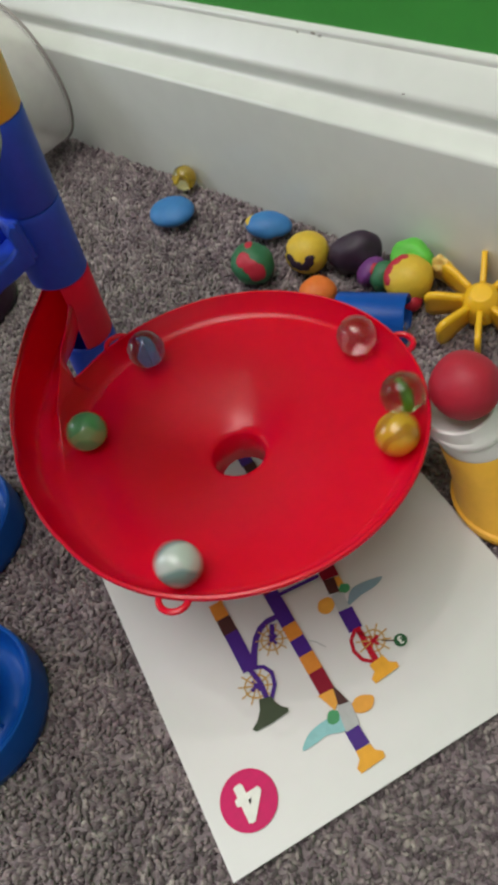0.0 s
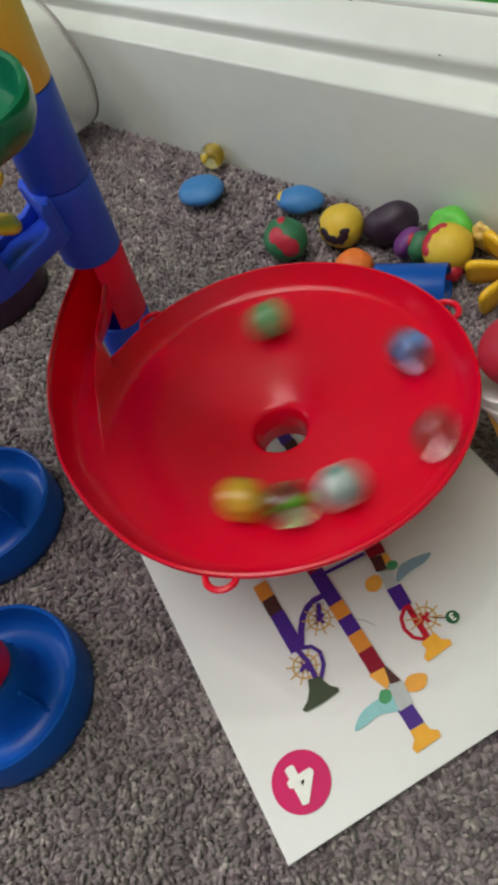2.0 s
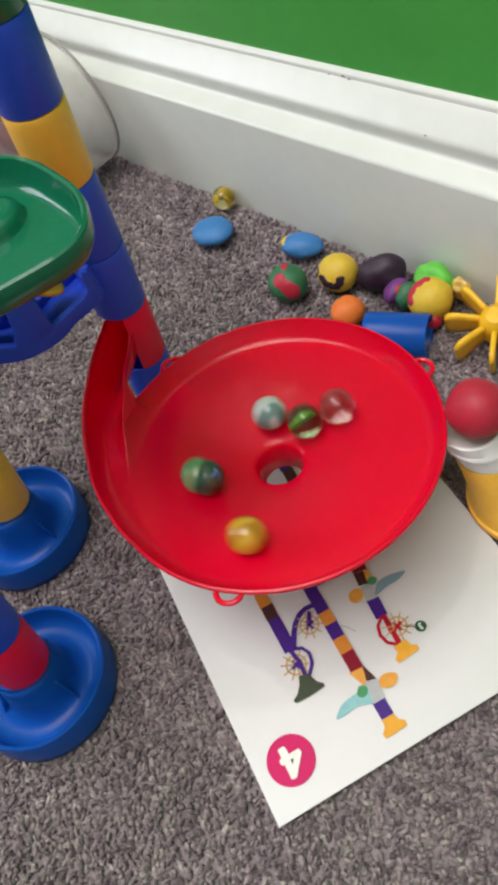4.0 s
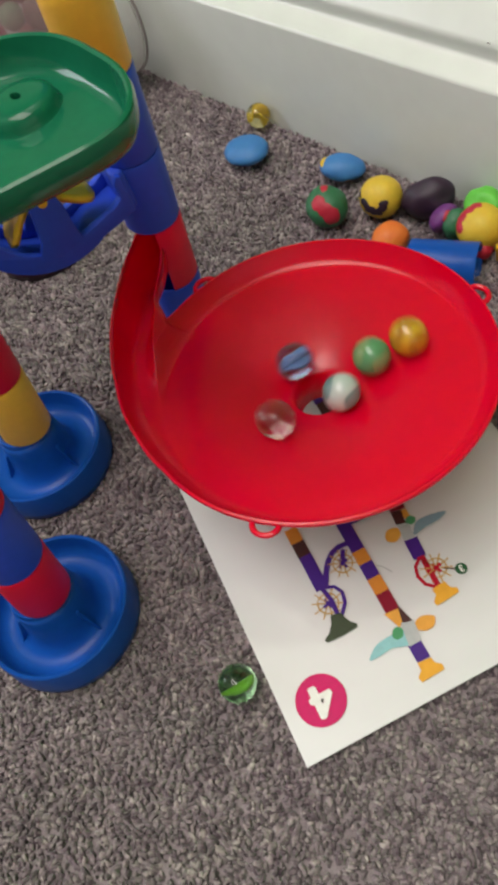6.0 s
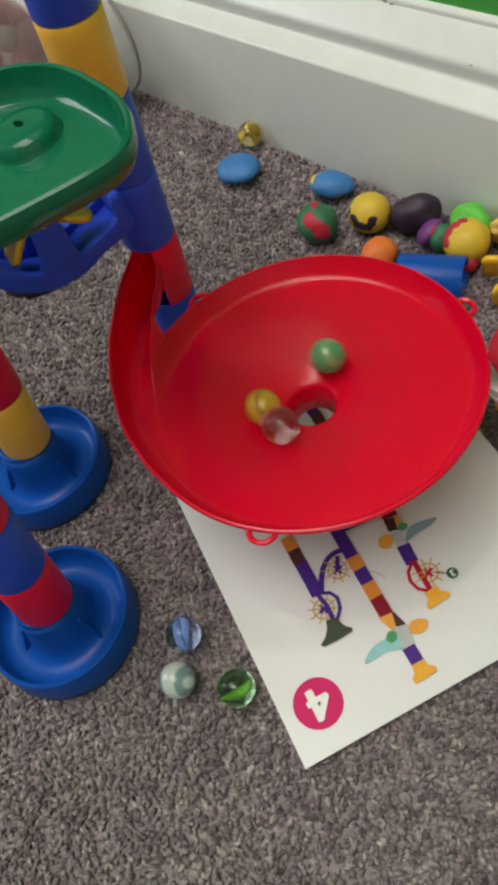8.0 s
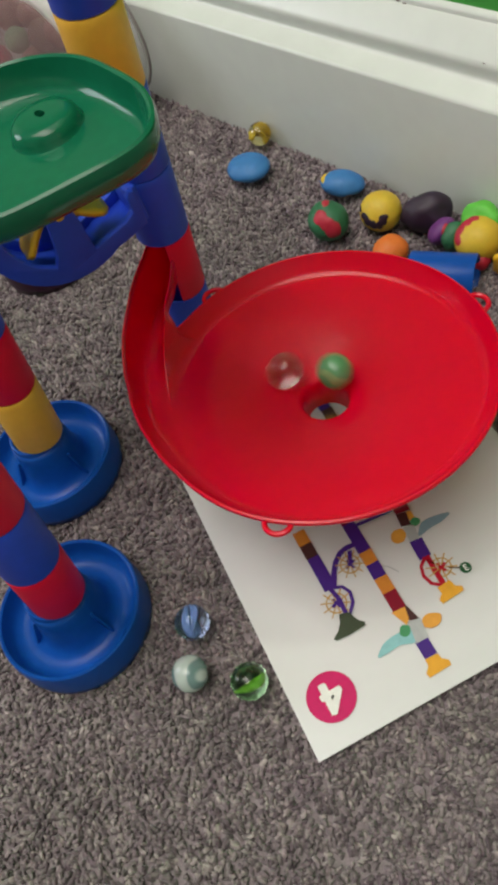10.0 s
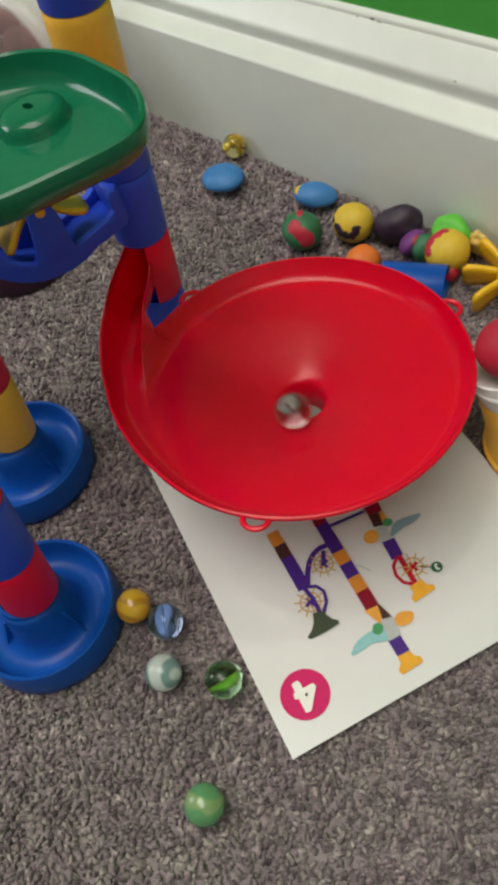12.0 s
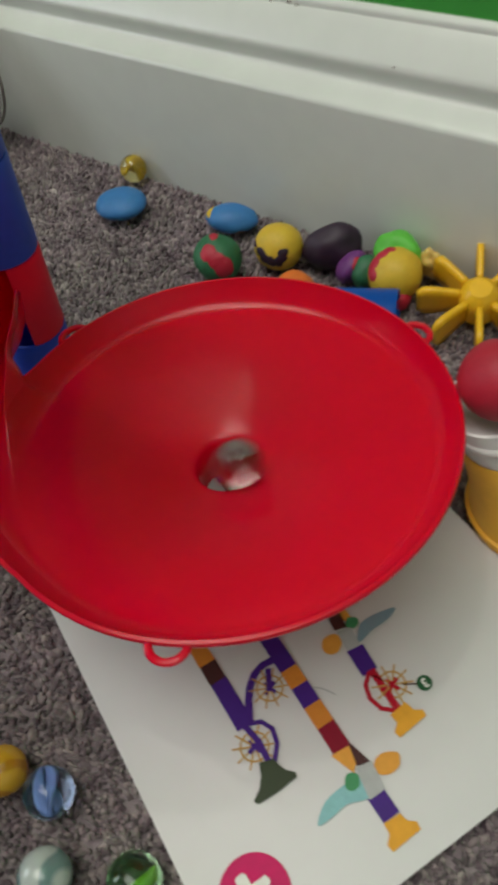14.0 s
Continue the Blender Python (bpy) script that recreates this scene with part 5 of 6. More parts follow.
    walk(ORANGE_M, [(t, rolling(x, y, z, min(t, 10.55), 95)) for t, x, y, z in (
        (0, -0.0318, 0.1444, 0.0663), (0.05, -0.0389, 0.1552, 0.0658), (0.1, -0.0550, 0.1693, 0.0650), (0.15, -0.0708, 0.1760, 0.0644),
        (0.2, -0.0877, 0.1782, 0.0640), (0.25, -0.1046, 0.1756, 0.0638), (0.3, -0.1199, 0.1686, 0.0642), (0.35, -0.1324, 0.1580, 0.0648),
        (0.4, -0.1413, 0.1448, 0.0655), (0.45, -0.1461, 0.1302, 0.0663), (0.5, -0.1466, 0.1151, 0.0671), (0.55, -0.1425, 0.1007, 0.0678),
        (0.6, -0.1345, 0.0879, 0.0683), (0.65, -0.1225, 0.0772, 0.0686), (0.7, -0.1079, 0.0701, 0.0688), (0.75, -0.0916, 0.0665, 0.0690),
        (0.8, -0.0748, 0.0674, 0.0691), (0.85, -0.0592, 0.0718, 0.0692), (0.9, -0.0454, 0.0800, 0.0692), (0.95, -0.0350, 0.0907, 0.0688),
        (1, -0.0282, 0.1036, 0.0683), (1.05, -0.0260, 0.1185, 0.0674), (1.1, -0.0284, 0.1332, 0.0666), (1.15, -0.0352, 0.1462, 0.0657),
        (1.2, -0.0448, 0.1566, 0.0650), (1.25, -0.0552, 0.1640, 0.0644), (1.3, -0.0669, 0.1694, 0.0640), (1.35, -0.0813, 0.1731, 0.0638),
        (1.4, -0.0967, 0.1733, 0.0638), (1.45, -0.1111, 0.1693, 0.0640), (1.5, -0.1236, 0.1620, 0.0644), (1.55, -0.1331, 0.1525, 0.0649),
        (1.6, -0.1396, 0.1410, 0.0655), (1.65, -0.1429, 0.1281, 0.0661), (1.7, -0.1424, 0.1141, 0.0668), (1.75, -0.1370, 0.0998, 0.0672),
        (1.8, -0.1274, 0.0874, 0.0675), (1.85, -0.1141, 0.0780, 0.0677), (1.9, -0.0988, 0.0729, 0.0677), (1.95, -0.0823, 0.0718, 0.0678),
        (2, -0.0665, 0.0756, 0.0679), (2.05, -0.0538, 0.0824, 0.0680), (2.1, -0.0438, 0.0913, 0.0679), (2.15, -0.0369, 0.0999, 0.0678),
        (2.2, -0.0330, 0.1122, 0.0673), (2.25, -0.0352, 0.1294, 0.0662), (2.3, -0.0426, 0.1451, 0.0652), (2.35, -0.0545, 0.1578, 0.0644),
        (2.4, -0.0699, 0.1660, 0.0639), (2.45, -0.0870, 0.1690, 0.0636), (2.5, -0.1042, 0.1665, 0.0637), (2.55, -0.1198, 0.1588, 0.0641),
        (2.6, -0.1321, 0.1465, 0.0648), (2.65, -0.1398, 0.1310, 0.0657), (2.7, -0.1423, 0.1139, 0.0668), (2.75, -0.1393, 0.0969, 0.0678),
        (2.8, -0.1310, 0.0818, 0.0687), (2.85, -0.1184, 0.0701, 0.0694), (2.9, -0.1027, 0.0630, 0.0699), (2.95, -0.0856, 0.0612, 0.0700),
        (3, -0.0689, 0.0649, 0.0698), (3.05, -0.0543, 0.0737, 0.0693), (3.1, -0.0432, 0.0867, 0.0685), (3.15, -0.0369, 0.1024, 0.0676),
        (3.2, -0.0359, 0.1193, 0.0665), (3.25, -0.0403, 0.1355, 0.0655), (3.3, -0.0497, 0.1494, 0.0646), (3.35, -0.0629, 0.1597, 0.0639),
        (3.4, -0.0787, 0.1651, 0.0635), (3.45, -0.0953, 0.1653, 0.0635), (3.5, -0.1110, 0.1602, 0.0637), (3.55, -0.1242, 0.1504, 0.0642),
        (3.6, -0.1336, 0.1370, 0.0650), (3.65, -0.1382, 0.1215, 0.0659), (3.7, -0.1376, 0.1053, 0.0668), (3.75, -0.1319, 0.0903, 0.0677),
        (3.8, -0.1218, 0.0779, 0.0684), (3.85, -0.1084, 0.0695, 0.0689), (3.9, -0.0931, 0.0657, 0.0692), (3.95, -0.0775, 0.0670, 0.0691),
        (4, -0.0632, 0.0730, 0.0687), (4.05, -0.0517, 0.0832, 0.0681), (4.1, -0.0440, 0.0964, 0.0672), (4.15, -0.0410, 0.1112, 0.0663),
        (4.2, -0.0427, 0.1261, 0.0653), (4.25, -0.0490, 0.1395, 0.0644), (4.3, -0.0591, 0.1502, 0.0637), (4.35, -0.0705, 0.1535, 0.0629),
        (4.4, -0.0819, 0.1516, 0.0620), (4.45, -0.0942, 0.1469, 0.0613), (4.5, -0.1046, 0.1383, 0.0608), (4.55, -0.1122, 0.1259, 0.0609),
        (4.6, -0.1137, 0.1118, 0.0614), (4.65, -0.1096, 0.0989, 0.0624), (4.7, -0.1004, 0.0891, 0.0634), (4.75, -0.0891, 0.0843, 0.0642),
        (4.8, -0.0774, 0.0841, 0.0648), (4.85, -0.0673, 0.0877, 0.0650), (4.9, -0.0594, 0.0942, 0.0649), (4.95, -0.0545, 0.1034, 0.0645),
        (5, -0.0531, 0.1141, 0.0638), (5.05, -0.0560, 0.1256, 0.0628), (5.1, -0.0633, 0.1357, 0.0619), (5.15, -0.0740, 0.1428, 0.0612),
        (5.2, -0.0868, 0.1452, 0.0609), (5.25, -0.0988, 0.1424, 0.0608), (5.3, -0.1087, 0.1351, 0.0610), (5.35, -0.1142, 0.1241, 0.0613),
        (5.4, -0.1149, 0.1118, 0.0617), (5.45, -0.1102, 0.0991, 0.0625), (5.5, -0.1004, 0.0895, 0.0633), (5.55, -0.0882, 0.0841, 0.0643),
        (5.6, -0.0749, 0.0836, 0.0652), (5.65, -0.0636, 0.0869, 0.0658), (5.7, -0.0547, 0.0932, 0.0660), (5.75, -0.0492, 0.1021, 0.0657),
        (5.8, -0.0469, 0.1120, 0.0652), (5.85, -0.0479, 0.1223, 0.0645), (5.9, -0.0518, 0.1325, 0.0638), (5.95, -0.0584, 0.1426, 0.0633),
        (6, -0.0680, 0.1505, 0.0628), (6.05, -0.0788, 0.1549, 0.0626), (6.1, -0.0902, 0.1555, 0.0624), (6.15, -0.1006, 0.1517, 0.0623),
        (6.2, -0.1095, 0.1441, 0.0621), (6.25, -0.1153, 0.1324, 0.0619), (6.3, -0.1166, 0.1188, 0.0618), (6.35, -0.1124, 0.1042, 0.0620),
        (6.4, -0.1023, 0.0934, 0.0624), (6.45, -0.0890, 0.0875, 0.0632), (6.5, -0.0747, 0.0879, 0.0640), (6.55, -0.0640, 0.0914, 0.0647),
        (6.6, -0.0556, 0.0968, 0.0652), (6.65, -0.0496, 0.1043, 0.0654), (6.7, -0.0465, 0.1129, 0.0652), (6.75, -0.0469, 0.1221, 0.0647),
        (6.8, -0.0508, 0.1311, 0.0640), (6.85, -0.0586, 0.1385, 0.0629), (6.9, -0.0695, 0.1433, 0.0618), (6.95, -0.0828, 0.1443, 0.0608),
        (7, -0.0960, 0.1402, 0.0602), (7.05, -0.1076, 0.1307, 0.0603), (7.1, -0.1131, 0.1172, 0.0609), (7.15, -0.1123, 0.1043, 0.0620),
        (7.2, -0.1063, 0.0936, 0.0630), (7.25, -0.0973, 0.0874, 0.0636), (7.3, -0.0867, 0.0853, 0.0640), (7.35, -0.0756, 0.0881, 0.0638),
        (7.4, -0.0664, 0.0954, 0.0634), (7.45, -0.0603, 0.1064, 0.0627), (7.5, -0.0593, 0.1191, 0.0621), (7.55, -0.0632, 0.1312, 0.0616),
        (7.6, -0.0715, 0.1408, 0.0613), (7.65, -0.0823, 0.1464, 0.0612), (7.7, -0.0938, 0.1473, 0.0613), (7.75, -0.1033, 0.1437, 0.0614),
        (7.8, -0.1106, 0.1366, 0.0615), (7.85, -0.1145, 0.1259, 0.0614), (7.9, -0.1139, 0.1138, 0.0613), (7.95, -0.1077, 0.1018, 0.0613),
        (8, -0.0970, 0.0948, 0.0612), (8.05, -0.0859, 0.0934, 0.0612), (8.1, -0.0759, 0.0972, 0.0610), (8.15, -0.0691, 0.1053, 0.0606),
        (8.2, -0.0672, 0.1159, 0.0600), (8.25, -0.0716, 0.1264, 0.0592), (8.3, -0.0809, 0.1332, 0.0588), (8.35, -0.0926, 0.1349, 0.0589),
        (8.4, -0.1034, 0.1305, 0.0594), (8.45, -0.1109, 0.1225, 0.0604), (8.5, -0.1136, 0.1122, 0.0614), (8.55, -0.1109, 0.1028, 0.0619),
        (8.6, -0.1040, 0.0956, 0.0621), (8.65, -0.0930, 0.0920, 0.0618), (8.7, -0.0816, 0.0944, 0.0612), (8.75, -0.0726, 0.1013, 0.0606),
        (8.8, -0.0688, 0.1116, 0.0598), (8.85, -0.0712, 0.1213, 0.0589), (8.9, -0.0777, 0.1270, 0.0580), (8.95, -0.0853, 0.1271, 0.0569),
        (9, -0.0894, 0.1237, 0.0560), (9.05, -0.0895, 0.1207, 0.0551), (9.1, -0.0891, 0.1184, 0.0535), (9.15, -0.0897, 0.1166, 0.0516),
        (9.2, -0.0900, 0.1158, 0.0503), (9.3, -0.0914, 0.1120, 0.0520), (9.4, -0.0873, 0.1096, 0.0531), (9.5, -0.0835, 0.1136, 0.0536),
        (9.6, -0.0870, 0.1187, 0.0538), (9.7, -0.0933, 0.1162, 0.0544), (9.8, -0.0889, 0.1112, 0.0482), (9.9, -0.0872, 0.1112, 0.0466),
        (9.95, -0.0881, 0.1127, 0.0462), (10.02, -0.0881, 0.1127, 0.0095), (10.55, -0.0983, -0.0007, 0.0075), (14, -0.0983, -0.0007, 0.0075),)])
    walk(CATEYE_M, [(t, rolling(x, y, z, min(t, 5.85), 95)) for t, x, y, z in (
        (0, -0.0400, 0.1590, 0.0684), (0.05, -0.0520, 0.1690, 0.0674), (0.1, -0.0757, 0.1784, 0.0662), (0.15, -0.0956, 0.1789, 0.0656),
        (0.2, -0.1143, 0.1735, 0.0653), (0.25, -0.1302, 0.1629, 0.0652), (0.3, -0.1418, 0.1487, 0.0654), (0.35, -0.1483, 0.1329, 0.0663),
        (0.4, -0.1501, 0.1165, 0.0672), (0.45, -0.1471, 0.1006, 0.0681), (0.5, -0.1397, 0.0862, 0.0689), (0.55, -0.1281, 0.0745, 0.0694),
        (0.6, -0.1138, 0.0664, 0.0698), (0.65, -0.0979, 0.0619, 0.0700), (0.7, -0.0815, 0.0612, 0.0701), (0.75, -0.0649, 0.0638, 0.0702),
        (0.8, -0.0497, 0.0703, 0.0701), (0.85, -0.0377, 0.0795, 0.0697), (0.9, -0.0289, 0.0910, 0.0695), (0.95, -0.0241, 0.1044, 0.0704),
        (1, -0.0233, 0.1188, 0.0699), (1.05, -0.0266, 0.1342, 0.0681), (1.1, -0.0341, 0.1483, 0.0659), (1.15, -0.0446, 0.1598, 0.0649),
        (1.2, -0.0572, 0.1681, 0.0643), (1.25, -0.0709, 0.1731, 0.0640), (1.3, -0.0851, 0.1747, 0.0638), (1.35, -0.0992, 0.1732, 0.0638),
        (1.4, -0.1125, 0.1683, 0.0640), (1.45, -0.1243, 0.1602, 0.0644), (1.5, -0.1335, 0.1494, 0.0649), (1.55, -0.1391, 0.1369, 0.0655),
        (1.6, -0.1413, 0.1231, 0.0662), (1.65, -0.1395, 0.1083, 0.0668), (1.7, -0.1334, 0.0944, 0.0674), (1.75, -0.1233, 0.0828, 0.0678),
        (1.8, -0.1102, 0.0747, 0.0680), (1.85, -0.0950, 0.0706, 0.0681), (1.9, -0.0794, 0.0710, 0.0681), (1.95, -0.0645, 0.0751, 0.0682),
        (2, -0.0514, 0.0830, 0.0681), (2.05, -0.0412, 0.0936, 0.0679), (2.1, -0.0343, 0.1059, 0.0676), (2.15, -0.0302, 0.1155, 0.0673),
        (2.2, -0.0306, 0.1299, 0.0666), (2.25, -0.0411, 0.1494, 0.0653), (2.3, -0.0579, 0.1635, 0.0643), (2.35, -0.0783, 0.1702, 0.0638),
        (2.4, -0.0995, 0.1689, 0.0637), (2.45, -0.1184, 0.1600, 0.0641), (2.5, -0.1323, 0.1450, 0.0649), (2.55, -0.1395, 0.1262, 0.0659),
        (2.6, -0.1391, 0.1065, 0.0669), (2.65, -0.1316, 0.0887, 0.0679), (2.7, -0.1182, 0.0752, 0.0686), (2.75, -0.1011, 0.0680, 0.0689),
        (2.8, -0.0829, 0.0676, 0.0688), (2.85, -0.0663, 0.0740, 0.0683), (2.9, -0.0537, 0.0858, 0.0674), (2.95, -0.0466, 0.1011, 0.0663),
        (3, -0.0458, 0.1175, 0.0651), (3.05, -0.0512, 0.1326, 0.0639), (3.1, -0.0615, 0.1443, 0.0630), (3.15, -0.0752, 0.1510, 0.0623),
        (3.2, -0.0899, 0.1520, 0.0620), (3.25, -0.1035, 0.1475, 0.0619), (3.3, -0.1140, 0.1384, 0.0622), (3.35, -0.1202, 0.1265, 0.0626),
        (3.4, -0.1213, 0.1135, 0.0632), (3.45, -0.1175, 0.1016, 0.0636), (3.5, -0.1097, 0.0923, 0.0639), (3.55, -0.0994, 0.0868, 0.0640),
        (3.6, -0.0882, 0.0857, 0.0638), (3.65, -0.0779, 0.0889, 0.0633), (3.7, -0.0698, 0.0954, 0.0627), (3.75, -0.0651, 0.1042, 0.0619),
        (3.8, -0.0642, 0.1136, 0.0610), (3.85, -0.0668, 0.1224, 0.0601), (3.9, -0.0724, 0.1291, 0.0594), (3.95, -0.0797, 0.1330, 0.0588),
        (4, -0.0876, 0.1337, 0.0585), (4.05, -0.0948, 0.1315, 0.0583), (4.1, -0.1003, 0.1269, 0.0582), (4.15, -0.1034, 0.1209, 0.0583),
        (4.2, -0.1040, 0.1146, 0.0584), (4.25, -0.1022, 0.1088, 0.0585), (4.3, -0.0985, 0.1044, 0.0584), (4.35, -0.0938, 0.0982, 0.0597),
        (4.4, -0.0845, 0.0934, 0.0613), (4.45, -0.0759, 0.0955, 0.0616), (4.5, -0.0694, 0.1019, 0.0612), (4.55, -0.0667, 0.1119, 0.0604),
        (4.6, -0.0706, 0.1234, 0.0592), (4.65, -0.0818, 0.1306, 0.0581), (4.7, -0.0980, 0.1258, 0.0576), (4.75, -0.0905, 0.1016, 0.0581),
        (4.8, -0.0777, 0.1117, 0.0569), (4.9, -0.0869, 0.1114, 0.0471), (4.95, -0.0881, 0.1127, 0.0462), (5.02, -0.0881, 0.1127, 0.0095),
        (5.1, -0.0773, 0.0464, 0.0095), (5.2, -0.0630, 0.0177, 0.0095), (5.3, -0.0532, -0.0073, 0.0095), (5.4, -0.0428, -0.0084, 0.0095),
        (5.85, -0.0420, 0.0032, 0.0075), (14, -0.0420, 0.0032, 0.0075),)])
    walk(CLEAR_M, [(t, rolling(x, y, z, min(t, 13.95), 95)) for t, x, y, z in (
        (0, -0.0756, 0.1767, 0.0638), (0.05, -0.0923, 0.1782, 0.0642), (0.1, -0.1187, 0.1711, 0.0652), (0.15, -0.1352, 0.1584, 0.0659),
        (0.2, -0.1461, 0.1418, 0.0663), (0.25, -0.1508, 0.1240, 0.0668), (0.3, -0.1498, 0.1063, 0.0678), (0.35, -0.1432, 0.0898, 0.0688),
        (0.4, -0.1320, 0.0758, 0.0695), (0.45, -0.1158, 0.0649, 0.0701), (0.5, -0.0971, 0.0594, 0.0704), (0.55, -0.0784, 0.0592, 0.0705),
        (0.6, -0.0608, 0.0639, 0.0703), (0.65, -0.0457, 0.0726, 0.0700), (0.7, -0.0340, 0.0844, 0.0695), (0.75, -0.0266, 0.0980, 0.0689),
        (0.8, -0.0233, 0.1124, 0.0701), (0.85, -0.0238, 0.1264, 0.0703), (0.9, -0.0278, 0.1399, 0.0696), (0.95, -0.0353, 0.1528, 0.0683),
        (1, -0.0464, 0.1638, 0.0663), (1.05, -0.0608, 0.1716, 0.0642), (1.1, -0.0768, 0.1752, 0.0638), (1.15, -0.0920, 0.1745, 0.0638),
        (1.2, -0.1059, 0.1702, 0.0639), (1.25, -0.1182, 0.1632, 0.0642), (1.3, -0.1284, 0.1535, 0.0646), (1.35, -0.1354, 0.1414, 0.0651),
        (1.4, -0.1387, 0.1273, 0.0657), (1.45, -0.1373, 0.1118, 0.0663), (1.5, -0.1310, 0.0970, 0.0667), (1.55, -0.1196, 0.0843, 0.0671),
        (1.6, -0.1049, 0.0760, 0.0673), (1.65, -0.0892, 0.0723, 0.0676), (1.7, -0.0732, 0.0730, 0.0680), (1.75, -0.0582, 0.0775, 0.0683),
        (1.8, -0.0452, 0.0856, 0.0685), (1.85, -0.0356, 0.0960, 0.0683), (1.9, -0.0294, 0.1077, 0.0679), (1.95, -0.0268, 0.1200, 0.0673),
        (2, -0.0275, 0.1317, 0.0667), (2.05, -0.0313, 0.1420, 0.0660), (2.1, -0.0377, 0.1506, 0.0654), (2.15, -0.0458, 0.1548, 0.0650),
        (2.2, -0.0576, 0.1607, 0.0643), (2.25, -0.0755, 0.1677, 0.0638), (2.3, -0.0945, 0.1681, 0.0636), (2.35, -0.1123, 0.1620, 0.0638),
        (2.4, -0.1268, 0.1503, 0.0644), (2.45, -0.1362, 0.1346, 0.0653), (2.5, -0.1396, 0.1167, 0.0663), (2.55, -0.1366, 0.0990, 0.0673),
        (2.6, -0.1277, 0.0837, 0.0681), (2.65, -0.1143, 0.0724, 0.0688), (2.7, -0.0979, 0.0666, 0.0691), (2.75, -0.0808, 0.0669, 0.0690),
        (2.8, -0.0650, 0.0729, 0.0686), (2.85, -0.0524, 0.0840, 0.0678), (2.9, -0.0446, 0.0986, 0.0669), (2.95, -0.0425, 0.1147, 0.0658),
        (3, -0.0460, 0.1305, 0.0648), (3.05, -0.0548, 0.1438, 0.0638), (3.1, -0.0675, 0.1531, 0.0631), (3.15, -0.0825, 0.1572, 0.0627),
        (3.2, -0.0978, 0.1559, 0.0627), (3.25, -0.1115, 0.1494, 0.0629), (3.3, -0.1219, 0.1387, 0.0634), (3.35, -0.1278, 0.1251, 0.0641),
        (3.4, -0.1285, 0.1106, 0.0649), (3.45, -0.1241, 0.0969, 0.0656), (3.5, -0.1153, 0.0857, 0.0662), (3.55, -0.1033, 0.0785, 0.0666),
        (3.6, -0.0896, 0.0761, 0.0667), (3.65, -0.0762, 0.0785, 0.0664), (3.7, -0.0647, 0.0855, 0.0659), (3.75, -0.0565, 0.0959, 0.0652),
        (3.8, -0.0526, 0.1084, 0.0643), (3.85, -0.0533, 0.1212, 0.0634), (3.9, -0.0585, 0.1328, 0.0626), (3.95, -0.0673, 0.1416, 0.0619),
        (4, -0.0785, 0.1467, 0.0615), (4.05, -0.0907, 0.1475, 0.0613), (4.1, -0.1021, 0.1439, 0.0613), (4.15, -0.1113, 0.1367, 0.0616),
        (4.2, -0.1173, 0.1268, 0.0621), (4.25, -0.1194, 0.1157, 0.0626), (4.3, -0.1174, 0.1047, 0.0631), (4.35, -0.1106, 0.0931, 0.0639),
        (4.4, -0.0988, 0.0845, 0.0646), (4.45, -0.0860, 0.0816, 0.0651), (4.5, -0.0732, 0.0834, 0.0654), (4.55, -0.0620, 0.0896, 0.0654),
        (4.6, -0.0536, 0.0994, 0.0652), (4.65, -0.0490, 0.1115, 0.0648), (4.7, -0.0489, 0.1243, 0.0643), (4.75, -0.0532, 0.1360, 0.0637),
        (4.8, -0.0615, 0.1456, 0.0631), (4.85, -0.0736, 0.1512, 0.0624), (4.9, -0.0872, 0.1518, 0.0619), (4.95, -0.1001, 0.1470, 0.0616),
        (5, -0.1101, 0.1377, 0.0615), (5.05, -0.1156, 0.1259, 0.0616), (5.1, -0.1162, 0.1128, 0.0620), (5.15, -0.1112, 0.0996, 0.0626),
        (5.2, -0.1008, 0.0898, 0.0633), (5.25, -0.0868, 0.0849, 0.0641), (5.3, -0.0720, 0.0869, 0.0646), (5.35, -0.0605, 0.0940, 0.0648),
        (5.4, -0.0533, 0.1045, 0.0646), (5.45, -0.0516, 0.1159, 0.0640), (5.5, -0.0544, 0.1265, 0.0632), (5.55, -0.0610, 0.1354, 0.0623),
        (5.6, -0.0707, 0.1415, 0.0614), (5.65, -0.0829, 0.1438, 0.0607), (5.7, -0.0955, 0.1411, 0.0603), (5.75, -0.1065, 0.1331, 0.0604),
        (5.8, -0.1126, 0.1212, 0.0608), (5.85, -0.1128, 0.1084, 0.0615), (5.9, -0.1073, 0.0971, 0.0623), (5.95, -0.0973, 0.0896, 0.0629),
        (6, -0.0849, 0.0874, 0.0633), (6.05, -0.0724, 0.0910, 0.0634), (6.1, -0.0629, 0.0998, 0.0632), (6.15, -0.0583, 0.1111, 0.0627),
        (6.2, -0.0587, 0.1230, 0.0622), (6.25, -0.0639, 0.1335, 0.0616), (6.3, -0.0728, 0.1410, 0.0611), (6.35, -0.0843, 0.1443, 0.0607),
        (6.4, -0.0958, 0.1426, 0.0606), (6.45, -0.1046, 0.1371, 0.0606), (6.5, -0.1104, 0.1288, 0.0607), (6.55, -0.1123, 0.1193, 0.0607),
        (6.6, -0.1104, 0.1092, 0.0608), (6.65, -0.1031, 0.0984, 0.0611), (6.7, -0.0912, 0.0927, 0.0615), (6.75, -0.0785, 0.0926, 0.0621),
        (6.8, -0.0670, 0.0982, 0.0626), (6.85, -0.0595, 0.1068, 0.0629), (6.9, -0.0564, 0.1168, 0.0629), (6.95, -0.0582, 0.1260, 0.0624),
